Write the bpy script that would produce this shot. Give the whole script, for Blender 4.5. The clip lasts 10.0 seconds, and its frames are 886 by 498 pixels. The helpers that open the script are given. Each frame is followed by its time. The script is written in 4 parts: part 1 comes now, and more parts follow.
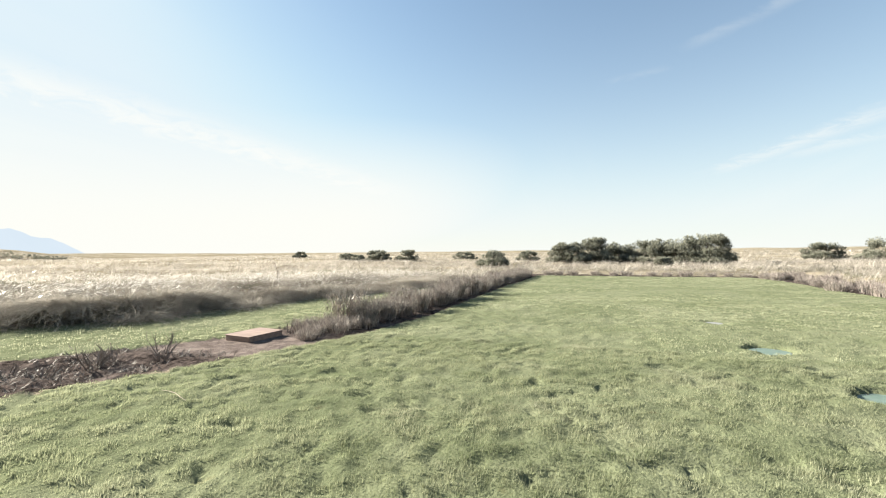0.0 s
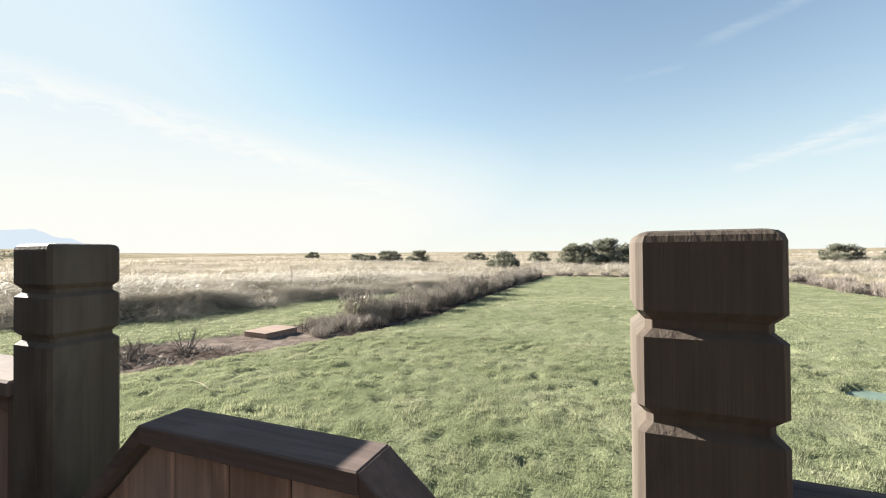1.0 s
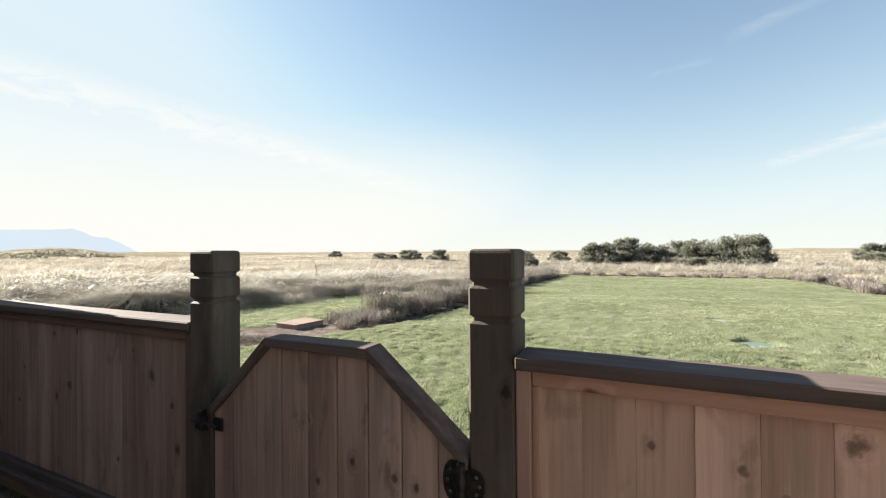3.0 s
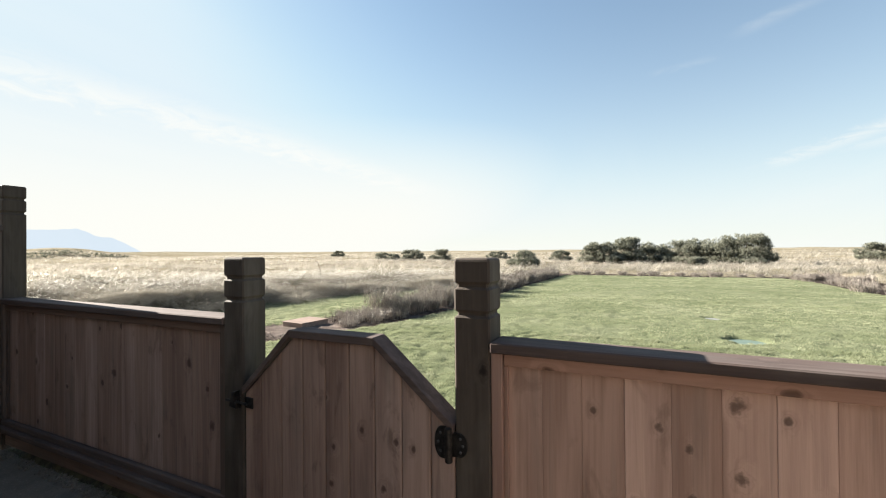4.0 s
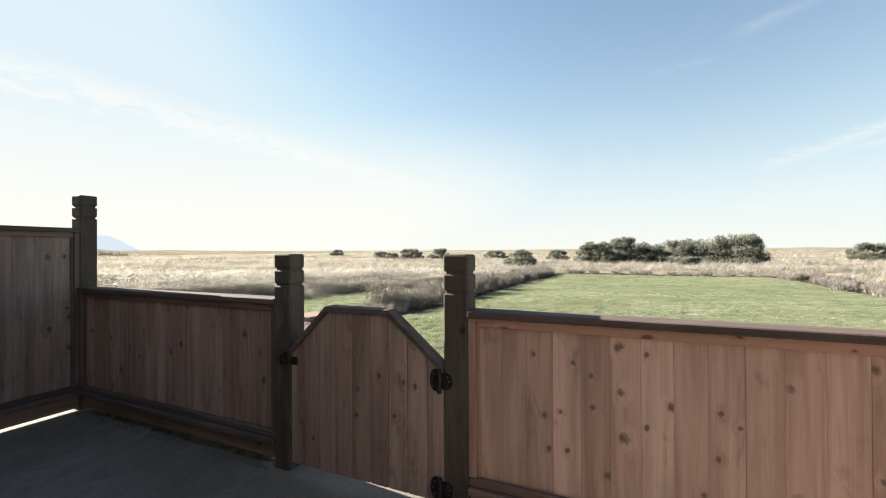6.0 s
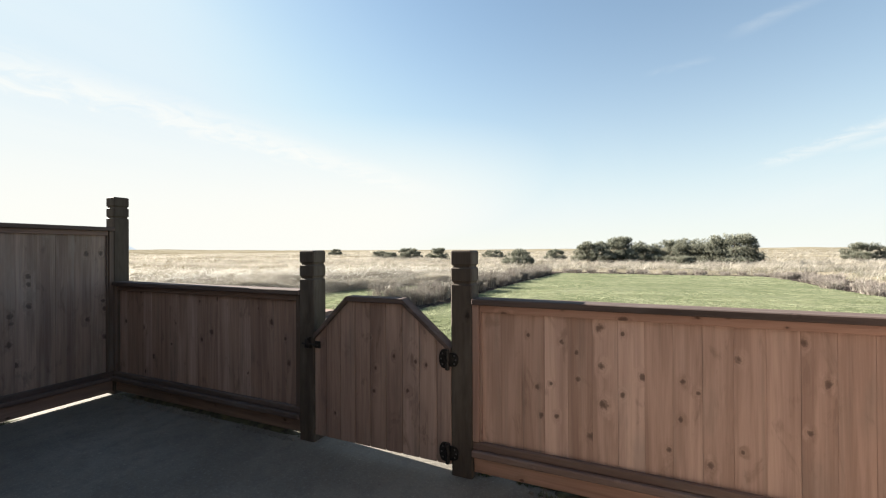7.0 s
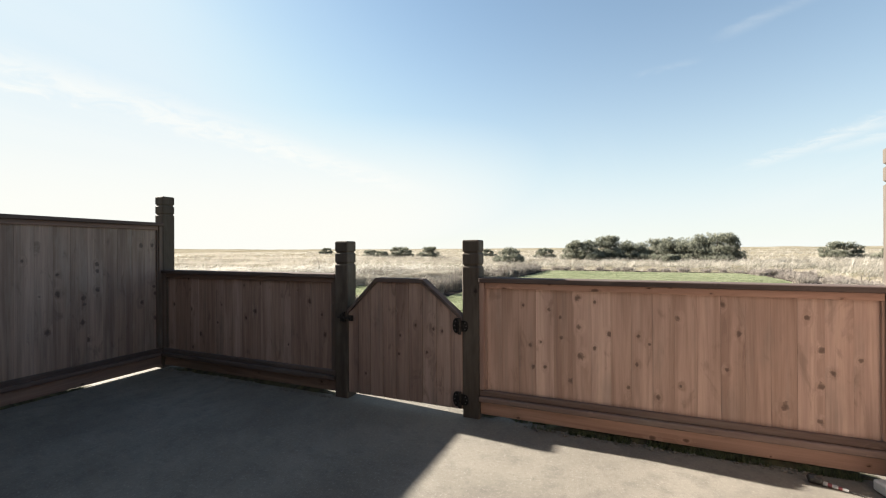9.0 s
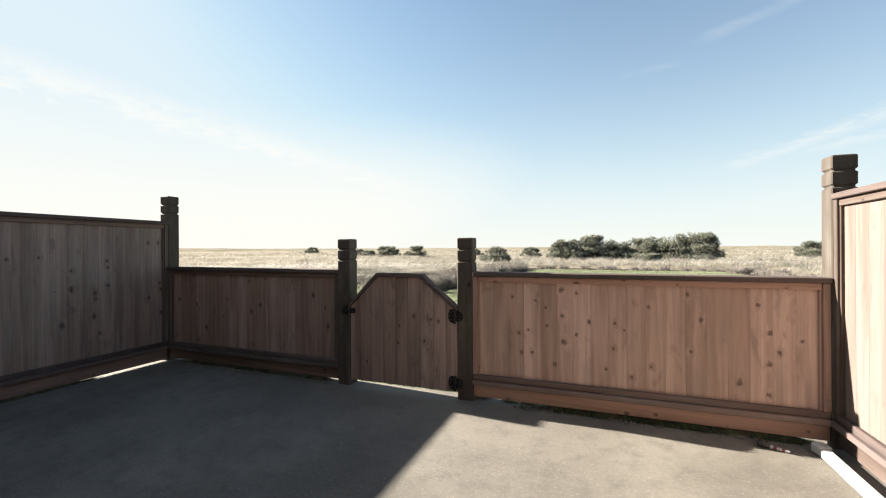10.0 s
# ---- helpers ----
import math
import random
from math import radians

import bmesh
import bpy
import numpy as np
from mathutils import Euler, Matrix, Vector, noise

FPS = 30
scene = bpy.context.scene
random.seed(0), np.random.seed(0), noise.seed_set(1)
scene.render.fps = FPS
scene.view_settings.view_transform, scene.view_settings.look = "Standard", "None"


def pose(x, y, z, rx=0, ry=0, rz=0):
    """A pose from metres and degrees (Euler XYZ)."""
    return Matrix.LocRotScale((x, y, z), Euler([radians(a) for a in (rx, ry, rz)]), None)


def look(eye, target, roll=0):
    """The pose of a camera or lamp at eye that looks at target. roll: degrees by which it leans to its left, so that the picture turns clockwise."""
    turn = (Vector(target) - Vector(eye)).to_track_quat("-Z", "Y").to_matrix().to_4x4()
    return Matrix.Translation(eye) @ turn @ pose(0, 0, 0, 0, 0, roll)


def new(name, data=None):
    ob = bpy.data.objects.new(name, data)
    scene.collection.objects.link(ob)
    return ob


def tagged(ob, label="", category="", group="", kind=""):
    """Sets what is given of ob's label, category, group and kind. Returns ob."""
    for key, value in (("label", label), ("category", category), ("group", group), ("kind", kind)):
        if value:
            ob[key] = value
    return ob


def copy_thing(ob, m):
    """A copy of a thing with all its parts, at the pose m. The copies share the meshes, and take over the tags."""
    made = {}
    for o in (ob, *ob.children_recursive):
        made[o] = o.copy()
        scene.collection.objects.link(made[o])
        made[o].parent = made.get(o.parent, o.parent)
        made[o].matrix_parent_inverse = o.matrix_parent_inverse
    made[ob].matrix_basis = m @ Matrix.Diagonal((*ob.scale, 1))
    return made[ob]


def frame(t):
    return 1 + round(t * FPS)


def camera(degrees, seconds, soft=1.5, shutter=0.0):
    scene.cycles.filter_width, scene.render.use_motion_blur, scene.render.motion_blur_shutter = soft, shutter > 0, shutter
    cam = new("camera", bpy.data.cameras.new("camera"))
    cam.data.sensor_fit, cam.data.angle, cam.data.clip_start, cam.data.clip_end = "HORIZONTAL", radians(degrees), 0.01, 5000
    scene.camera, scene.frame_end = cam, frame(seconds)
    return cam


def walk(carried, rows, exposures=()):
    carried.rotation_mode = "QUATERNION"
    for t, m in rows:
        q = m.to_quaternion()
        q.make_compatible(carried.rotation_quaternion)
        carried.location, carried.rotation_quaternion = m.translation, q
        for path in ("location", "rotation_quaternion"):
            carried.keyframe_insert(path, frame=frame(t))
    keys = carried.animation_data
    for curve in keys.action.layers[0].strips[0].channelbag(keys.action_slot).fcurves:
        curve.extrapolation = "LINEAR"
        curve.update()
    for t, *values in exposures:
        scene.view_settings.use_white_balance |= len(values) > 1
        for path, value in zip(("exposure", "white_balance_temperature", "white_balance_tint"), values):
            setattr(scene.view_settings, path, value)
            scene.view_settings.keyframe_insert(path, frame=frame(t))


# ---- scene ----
cam = camera(93.8, 10.0, soft=1.15)
PATH = [
    (0, (-0.207, -0.232, 1.401), (-0.886, 1.649, 1.419), -0.6),
    (0.5, (-0.117, -0.35, 1.400), (-0.819, 1.523, 1.419), -0.3),
    (1, (-0.031, -0.507, 1.408), (-0.761, 1.355, 1.429), -0.5),
    (1.5, (0.07, -0.676, 1.409), (-0.69, 1.174, 1.427), -0.5),
    (2, (0.171, -0.83, 1.411), (-0.614, 1.01, 1.429), -0.4),
    (2.5, (0.284, -0.971, 1.424), (-0.521, 0.86, 1.441), -0.4),
    (2.7, (0.354, -1.049, 1.417), (-0.46, 0.778, 1.435), -0.4),
    (4, (0.614, -1.431, 1.454), (-0.22, 0.387, 1.469), -0.5),
    (4.5, (0.694, -1.583, 1.46), (-0.141, 0.234, 1.473), -0.5),
    (5, (0.783, -1.746, 1.456), (-0.05, 0.072, 1.469), -0.5),
    (5.5, (0.872, -1.915, 1.455), (0.041, -0.095, 1.466), -0.4),
    (6.8, (1.027, -2.359, 1.431), (0.206, -0.535, 1.444), -0.3),
    (7, (1.041, -2.436, 1.428), (0.222, -0.611, 1.437), -0.3),
    (7.5, (1.076, -2.62, 1.413), (0.26, -0.794, 1.421), -0.3),
    (8, (1.107, -2.807, 1.392), (0.298, -0.978, 1.4), -0.3),
    (8.5, (1.138, -2.994, 1.363), (0.345, -1.158, 1.368), -0.3),
    (9, (1.159, -3.152, 1.35), (0.384, -1.309, 1.355), -0.3),
    (9.5, (1.174, -3.31, 1.348), (0.426, -1.455, 1.35), -0.3),
    (10, (1.2, -3.474, 1.33), (0.484, -1.606, 1.331), -0.3),
]
walk(cam, [(t, look(eye, target, roll)) for t, eye, target, roll in PATH])

# ---------------------------------------------------------------- light
SUN_EL, SUN_AZ = 23.9, -85.4          # degrees; azimuth clockwise from +y
sun_way = Vector((math.sin(radians(SUN_AZ)) * math.cos(radians(SUN_EL)),
                  math.cos(radians(SUN_AZ)) * math.cos(radians(SUN_EL)), math.sin(radians(SUN_EL))))
sun = new("sun", bpy.data.lights.new("sun", "SUN"))
sun.data.energy, sun.data.angle, sun.data.color = 5.0, radians(0.5), (1.0, 0.93, 0.82)
sun.matrix_world = look((0, 0, 30), Vector((0, 0, 30)) - sun_way)

scene.view_settings.exposure = 2.3

world = bpy.data.worlds.new("world")
scene.world = world
world.use_nodes = True


class Nodes:
    """Small helper to write node trees in few lines."""

    def __init__(self, tree):
        self.t = tree
        tree.nodes.clear()

    def n(self, kind, ins=None, operation="", interpolation="", attribute=""):
        node = self.t.nodes.new(kind)
        if operation:
            node.operation = operation
        if interpolation:
            node.interpolation_type = interpolation
        if attribute:
            node.attribute_name = attribute
        for k, v in (ins or {}).items():
            sock = node.inputs[k]
            if isinstance(v, bpy.types.NodeSocket):
                self.t.links.new(v, sock)
            else:
                sock.default_value = v
        return node

    def math(self, op, a, b=0.0, c=0.0, clamp=False):
        node = self.n("ShaderNodeMath", {0: a, 1: b, 2: c}, operation=op)
        node.use_clamp = clamp
        return node.outputs[0]

    def mix(self, f, a, b, blend="MIX"):
        node = self.n("ShaderNodeMix")
        node.data_type, node.blend_type = "RGBA", blend
        if isinstance(f, bpy.types.NodeSocket):
            self.t.links.new(f, node.inputs[0])
        else:
            node.inputs[0].default_value = f
        for key, v in ((6, a), (7, b)):
            if isinstance(v, bpy.types.NodeSocket):
                self.t.links.new(v, node.inputs[key])
            else:
                node.inputs[key].default_value = (*v, 1.0) if len(v) == 3 else v
        return node.outputs[2]

    def noise(self, vec, scale, detail=3.0, rough=0.55, distort=0.0):
        return self.n("ShaderNodeTexNoise", {"Vector": vec, "Scale": scale, "Detail": detail, "Roughness": rough, "Distortion": distort}).outputs[0]

    def ramp(self, f, lo, hi):
        return self.n("ShaderNodeMapRange", {0: f, 1: lo, 2: hi, 3: 0.0, 4: 1.0}, interpolation="SMOOTHSTEP").outputs[0]

    def scaled(self, vec, s, off=None, rot=(0, 0, 0)):
        ins = {"Vector": vec, "Scale": s, "Rotation": rot}
        if off is not None:
            ins["Location"] = off
        return self.n("ShaderNodeMapping", ins).outputs[0]


def build_sky():
    k = Nodes(world.node_tree)
    air = k.n("ShaderNodeTexSky")
    air.sky_type, air.sun_disc, air.sun_elevation, air.sun_rotation = "NISHITA", False, radians(SUN_EL), radians(SUN_AZ)
    air.altitude, air.air_density, air.dust_density, air.ozone_density = 0.0, 1.0, SKY_DUST, 1.0
    sky = air.outputs[0]
    way = k.n("ShaderNodeTexCoord").outputs["Generated"]
    sep = k.n("ShaderNodeSeparateXYZ", {0: way})
    lift = k.math("ADD", k.math("MAXIMUM", sep.outputs[2], 0.0), 0.10)
    flat = k.n("ShaderNodeCombineXYZ", {0: k.math("DIVIDE", sep.outputs[0], lift), 1: k.math("DIVIDE", sep.outputs[1], lift), 2: 0.0}).outputs[0]
    # thin cirrus, drawn out along the wind
    a = k.noise(k.scaled(flat, (1.3, 0.16, 1.0), (0.35, 0.9, 0), (0, 0, radians(-6))), 1.0, 6.0, 0.58, 0.7)
    b = k.noise(k.scaled(flat, (0.45, 0.12, 1.0), (2.3, 0.4, 0), (0, 0, radians(-6))), 1.0, 3.0, 0.5, 0.3)
    c = k.math("MULTIPLY", k.ramp(a, 0.42, 0.85), k.ramp(b, 0.38, 0.66))
    veil = k.math("MULTIPLY", c, 0.35)
    fs = k.n("ShaderNodeSeparateXYZ", {0: flat})
    wisp = k.noise(k.scaled(flat, (5.0, 5.0, 1.0)), 1.0, 5.0, 0.65, 0.8)

    def streak(p, q, wide, reach, strength):
        """One drawn-out wisp from p to q on the cloud layer, fading at its sides and ends."""
        d = Vector((q[0] - p[0], q[1] - p[1]))
        half, d = d.length / 2 * reach, d.normalized()
        mx, my = (p[0] + q[0]) / 2, (p[1] + q[1]) / 2
        dx, dy = k.math("SUBTRACT", fs.outputs[0], mx), k.math("SUBTRACT", fs.outputs[1], my)
        on = k.math("ADD", k.math("MULTIPLY", dx, d.x), k.math("MULTIPLY", dy, d.y))
        off = k.math("SUBTRACT", k.math("MULTIPLY", dx, d.y), k.math("MULTIPLY", dy, d.x))
        off = k.math("ADD", off, k.math("MULTIPLY", k.math("SUBTRACT", wisp, 0.5), wide * 1.6))
        side = k.math("SUBTRACT", 1.0, k.ramp(k.math("ABSOLUTE", off), 0.0, wide))
        end = k.math("SUBTRACT", 1.0, k.ramp(k.math("ABSOLUTE", on), half * 0.45, half))
        return k.math("MULTIPLY", k.math("MULTIPLY", side, end), k.math("MULTIPLY", k.ramp(wisp, 0.25, 0.7), strength))
    for args in (((-2.36, 0.3), (-1.84, 3.7), 0.34, 1.3, 0.85), ((1.42, 2.68), (0.95, 3.70), 0.17, 1.5, 0.55),
                 ((0.66, 1.60), (0.40, 1.82), 0.06, 1.6, 0.16), ((0.10, 2.05), (0.30, 2.00), 0.05, 1.5, 0.10), ((1.75, 2.9), (1.25, 3.4), 0.2, 1.6, 0.4)):
        veil = k.math("MAXIMUM", veil, streak(*args))
    # sea haze, thick at the horizon and thinning upwards, brighter towards the sun
    haze = k.math("MULTIPLY", k.math("POWER", 2.718, k.math("MULTIPLY", k.math("MAXIMUM", sep.outputs[2], 0.0), -HAZE_FALL)), HAZE)
    towards = k.n("ShaderNodeVectorMath", {0: way, 1: sun_way}, operation="DOT_PRODUCT").outputs["Value"]
    low = k.math("SUBTRACT", 1.0, k.ramp(sep.outputs[2], 0.05, 0.42))
    glare = k.math("MULTIPLY", k.ramp(towards, -0.10, 0.62), low)
    haze = k.math("MAXIMUM", haze, glare)
    rgb = k.n("ShaderNodeSeparateColor", {0: k.mix(1.0, sky, SKY_TINT, "MULTIPLY")}).outputs
    tinted = k.n("ShaderNodeCombineColor", {i: k.math("SMOOTH_MIN", rgb[i], SKY_MOST[i], 2.0) for i in range(3)}).outputs[0]
    hazy = k.mix(haze, tinted, k.mix(glare, HAZE_COLOUR, GLARE))
    cloudy = k.mix(veil, hazy, CLOUD)
    bg = k.n("ShaderNodeBackground", {"Color": cloudy, "Strength": SKY_POWER})
    k.n("ShaderNodeOutputWorld", {"Surface": bg.outputs[0]})


SKY_POWER, SKY_DUST, SKY_TINT, CLOUD = 0.05, 0.8, (0.80, 0.88, 0.86), (4.02, 4.06, 3.90)
HAZE, HAZE_FALL, HAZE_COLOUR, GLARE, SKY_MOST = 0.95, 5.0, (3.95, 4.09, 3.96), (4.04, 4.05, 3.80), (2.85, 3.48, 3.9)
build_sky()


# ---------------------------------------------------------------- materials
def material(name, colour, rough=0.8, bump=None, bump_size=0.01, metal=0.0, spec=0.4):
    """A Principled surface; colour(k) and bump(k) give node sockets or plain values."""
    m = bpy.data.materials.new(name)
    m.use_nodes = True
    k = Nodes(m.node_tree)
    col = colour(k) if callable(colour) else (*colour, 1.0)
    r = rough(k) if callable(rough) else rough
    p = k.n("ShaderNodeBsdfPrincipled", {"Base Color": col, "Roughness": r, "Metallic": metal, "Specular IOR Level": spec})
    if bump:
        nb = k.n("ShaderNodeBump", {"Strength": 1.0, "Distance": bump_size, "Height": bump(k)})
        k.t.links.new(nb.outputs[0], p.inputs["Normal"])
    k.n("ShaderNodeOutputMaterial", {"Surface": p.outputs[0]})
    return m


def local(k, spread=7.0):
    """Object coordinates, shifted for each object."""
    co = k.n("ShaderNodeTexCoord").outputs["Object"]
    rnd = k.n("ShaderNodeObjectInfo").outputs["Random"]
    off = k.n("ShaderNodeCombineXYZ", {0: k.math("MULTIPLY", rnd, spread * 3.1), 1: k.math("MULTIPLY", rnd, spread), 2: k.math("MULTIPLY", rnd, spread * 5.7)}).outputs[0]
    return k.n("ShaderNodeVectorMath", {0: co, 1: off}, operation="ADD").outputs[0], rnd


KNOT_KEYS = ("knot_a", "knot_b", "knot_c", "knot_d")   # on each board: across, radius, height


def wood(name, light, dark, axis="z", knots=True, vary=0.35, rough=0.72, weather=(0.2, 0.18, 0.16), worn=0.35, stain=0.0, spec=0.15, streak=(75, 2.2)):
    """Stained cedar: grain along the axis, knots, tone from piece to piece, patches of weathering."""
    def grain_space(k):
        co, rnd = local(k)
        sep = k.n("ShaderNodeSeparateXYZ", {0: co})
        order = {"z": (0, 1, 2), "x": (2, 1, 0), "y": (0, 2, 1)}[axis]
        return k.n("ShaderNodeCombineXYZ", {i: sep.outputs[j] for i, j in enumerate(order)}).outputs[0], rnd

    def knot_mask(k, co):
        """How near the closest knot is, in knot radii, and whether there is one."""
        raw = k.n("ShaderNodeTexCoord").outputs["Object"]
        if knots == "set":
            wob = k.math("MULTIPLY", k.math("SUBTRACT", k.noise(raw, 42.0, 3.0), 0.5), 2.0)
            near = 9.0
            for key in KNOT_KEYS:
                node = k.n("ShaderNodeAttribute", attribute=key)
                node.attribute_type = "OBJECT"
                off = k.n("ShaderNodeVectorMath", {0: raw, 1: node.outputs["Vector"]}, operation="SUBTRACT").outputs[0]
                off = k.n("ShaderNodeVectorMath", {0: off, 1: (1.0, 0.0, 0.8)}, operation="MULTIPLY").outputs[0]
                far = k.n("ShaderNodeVectorMath", {0: off}, operation="LENGTH").outputs["Value"]
                size = k.n("ShaderNodeSeparateXYZ", {0: node.outputs["Vector"]}).outputs[1]
                near = k.math("MINIMUM", near, k.math("DIVIDE", far, size))
            return k.math("ADD", near, wob), 1.0
        sep = k.n("ShaderNodeSeparateXYZ", {0: co})
        wob = k.noise(co, 22.0, 2.0)
        flat = k.n("ShaderNodeCombineXYZ", {0: k.math("ADD", k.math("MULTIPLY", sep.outputs[0], 6.5), k.math("MULTIPLY", wob, 0.13)),
                                            1: k.math("ADD", k.math("MULTIPLY", sep.outputs[2], 4.6), k.math("MULTIPLY", wob, 0.13)), 2: 0.0}).outputs[0]
        v = k.n("ShaderNodeTexVoronoi")
        v.voronoi_dimensions = "2D"
        k.t.links.new(flat, v.inputs["Vector"])
        v.inputs["Scale"].default_value = 1.0
        pick = k.n("ShaderNodeSeparateColor", {0: v.outputs["Color"]})
        size = k.math("MULTIPLY_ADD", k.math("POWER", pick.outputs[1], 2.5), 0.085, 0.032)
        return k.math("DIVIDE", v.outputs["Distance"], size), k.math("GREATER_THAN", pick.outputs[0], 0.42)

    def colour(k):
        co, rnd = grain_space(k)
        near, here = knot_mask(k, co)
        swirl = k.math("MULTIPLY", k.math("SUBTRACT", 1.0, k.ramp(near, 0.4, 3.6)), here)
        fine = k.noise(k.scaled(co, (streak[0], streak[0], streak[1])), 1.0, 4.0, 0.6, 0.4)
        wide = k.noise(k.scaled(co, (11, 11, 0.6)), 1.0, 4.0, 0.6, k.math("MULTIPLY_ADD", swirl, 1.6, 0.6))
        tone = k.math("ADD", k.math("MULTIPLY", fine, 0.32), k.math("MULTIPLY", wide, 0.78))
        c = k.mix(k.ramp(tone, 0.36, 0.73), dark, light)
        if knots == "set":
            node = k.n("ShaderNodeAttribute", attribute="tone")
            node.attribute_type = "OBJECT"
            rnd = node.outputs["Fac"]
        piece = k.math("MULTIPLY_ADD", rnd, vary, 1.0 - vary * 0.5)
        c = k.mix(1.0, c, k.n("ShaderNodeCombineColor", {0: piece, 1: k.math("POWER", piece, 1.15), 2: k.math("POWER", piece, 1.25)}).outputs[0], "MULTIPLY")
        patch = k.math("MULTIPLY", k.ramp(k.noise(k.scaled(co, (5, 5, 1.3)), 1.0, 4.0, 0.62), 0.50, 0.74), worn)
        c = k.mix(patch, c, weather)
        if knots:
            rim = k.math("MULTIPLY", k.math("SUBTRACT", 1.0, k.ramp(near, 0.45, 1.2)), here)
            halo = k.math("MULTIPLY", k.math("SUBTRACT", 1.0, k.ramp(near, 0.8, 2.6)), here)
            rings = k.ramp(k.math("SINE", k.math("MULTIPLY", near, 9.0)), 0.1, 0.9)
            c = k.mix(k.math("MULTIPLY", halo, k.math("MULTIPLY_ADD", rings, 0.25, 0.12)), c, [v * 0.75 for v in dark])
            c = k.mix(k.math("MULTIPLY", rim, 0.78), c, [v * 0.28 for v in dark])
        if stain:
            blot = k.ramp(k.noise(k.scaled(co, (9, 9, 3.2)), 1.0, 5.0, 0.65, 0.8), 0.56, 0.70)
            c = k.mix(k.math("MULTIPLY", blot, stain * 0.55), c, [v * 0.5 for v in dark])
            run = k.ramp(k.noise(k.scaled(co, (26, 26, 0.9)), 1.0, 4.0, 0.6, 0.3), 0.52, 0.74)
            c = k.mix(k.math("MULTIPLY", run, stain * 0.35), c, weather)
        return c

    def bump(k):
        co, rnd = grain_space(k)
        fine = k.noise(k.scaled(co, (90, 90, 2.5)), 1.0, 4.0, 0.6, 0.4)
        return k.math("ADD", fine, k.math("MULTIPLY", k.noise(k.scaled(co, (12, 12, 1.0)), 1.0, 2.0), 0.8))

    return material(name, colour, rough, bump, 0.0022, spec=spec)


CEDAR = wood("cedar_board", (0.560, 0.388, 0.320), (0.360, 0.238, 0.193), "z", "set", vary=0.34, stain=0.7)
# darker cedar for gate and left panel: their shade is put into the colour
SHADE_CEDAR = wood("shade_cedar_board", (0.388, 0.277, 0.233), (0.224, 0.152, 0.129), "z", "set", vary=0.32, stain=0.9, weather=(0.15, 0.13, 0.115), worn=0.5)
CEDAR_RAIL = wood("cedar_rail", (0.46, 0.285, 0.225), (0.28, 0.165, 0.125), "x", vary=0.2)
CEDAR_TRIM = wood("cedar_trim", (0.38, 0.245, 0.195), (0.23, 0.14, 0.112), "z", knots=False, vary=0.2)
CEDAR_LEDGE = wood("cedar_ledge", (0.235, 0.162, 0.136), (0.135, 0.092, 0.079), "x", knots=False, vary=0.2, worn=0.5)
CAP_WOOD = wood("cap_wood", (0.122, 0.092, 0.083), (0.066, 0.050, 0.046), "x", knots=False, vary=0.15, rough=0.85, weather=(0.150, 0.130, 0.122), worn=0.6)
POST_WOOD = wood("post_wood", (0.086, 0.070, 0.058), (0.052, 0.0415, 0.035), "z", "set", vary=0.10, weather=(0.118, 0.104, 0.089), worn=0.8, stain=0.5, streak=(34, 5.0))
# tall cedar for the shaded left fence, lightened to make up for weak light
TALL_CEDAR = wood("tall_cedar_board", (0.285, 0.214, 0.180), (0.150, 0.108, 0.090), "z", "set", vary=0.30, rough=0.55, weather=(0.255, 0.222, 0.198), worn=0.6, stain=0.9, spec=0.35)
# same wood for the sunlit right fence, its colour darkened against strong sun
SUN_CEDAR = wood("sunlit_cedar_board", (0.190, 0.150, 0.131), (0.128, 0.098, 0.084), "z", "set", vary=0.24, weather=(0.17, 0.146, 0.13), worn=0.4, stain=0.5)
SUN_RAIL = wood("sunlit_cedar_rail", (0.120, 0.088, 0.074), (0.072, 0.052, 0.043), "x", vary=0.2)
SUN_TRIM = wood("sunlit_cedar_trim", (0.100, 0.074, 0.062), (0.062, 0.045, 0.038), "z", knots=False, vary=0.2)
# rails and trims of the left panels, with their shade painted into the tone
SHADE_RAIL = wood("shade_cedar_rail", (0.215, 0.150, 0.126), (0.120, 0.081, 0.068), "x", vary=0.2, weather=(0.12, 0.105, 0.095), worn=0.5)
SHADE_TRIM = wood("shade_cedar_trim", (0.135, 0.102, 0.086), (0.08, 0.060, 0.050), "z", knots=False, vary=0.2)


def concrete_colour(k):
    co = k.n("ShaderNodeTexCoord").outputs["Object"]
    big = k.noise(co, 0.9, 5.0, 0.6)
    mid = k.noise(co, 7.0, 4.0, 0.6)
    grit = k.noise(co, 48.0, 6.0, 0.88)
    c = k.mix(k.ramp(big, 0.32, 0.68), (0.128, 0.114, 0.094), (0.205, 0.184, 0.153))
    c = k.mix(k.math("MULTIPLY", k.ramp(mid, 0.42, 0.72), 0.5), c, (0.10, 0.09, 0.078))
    c = k.mix(k.math("MULTIPLY", k.ramp(grit, 0.54, 0.66), 0.6), c, (0.34, 0.315, 0.28))
    c = k.mix(k.math("MULTIPLY", k.math("SUBTRACT", 1.0, k.ramp(grit, 0.32, 0.46)), 0.7), c, (0.06, 0.055, 0.05))
    return c


CONCRETE = material("concrete", concrete_colour, 0.85,
                    lambda k: k.math("ADD", k.noise(k.n("ShaderNodeTexCoord").outputs["Object"], 150.0, 3.0, 0.7),
                                     k.math("MULTIPLY", k.noise(k.n("ShaderNodeTexCoord").outputs["Object"], 9.0, 3.0), 1.2)), 0.004)


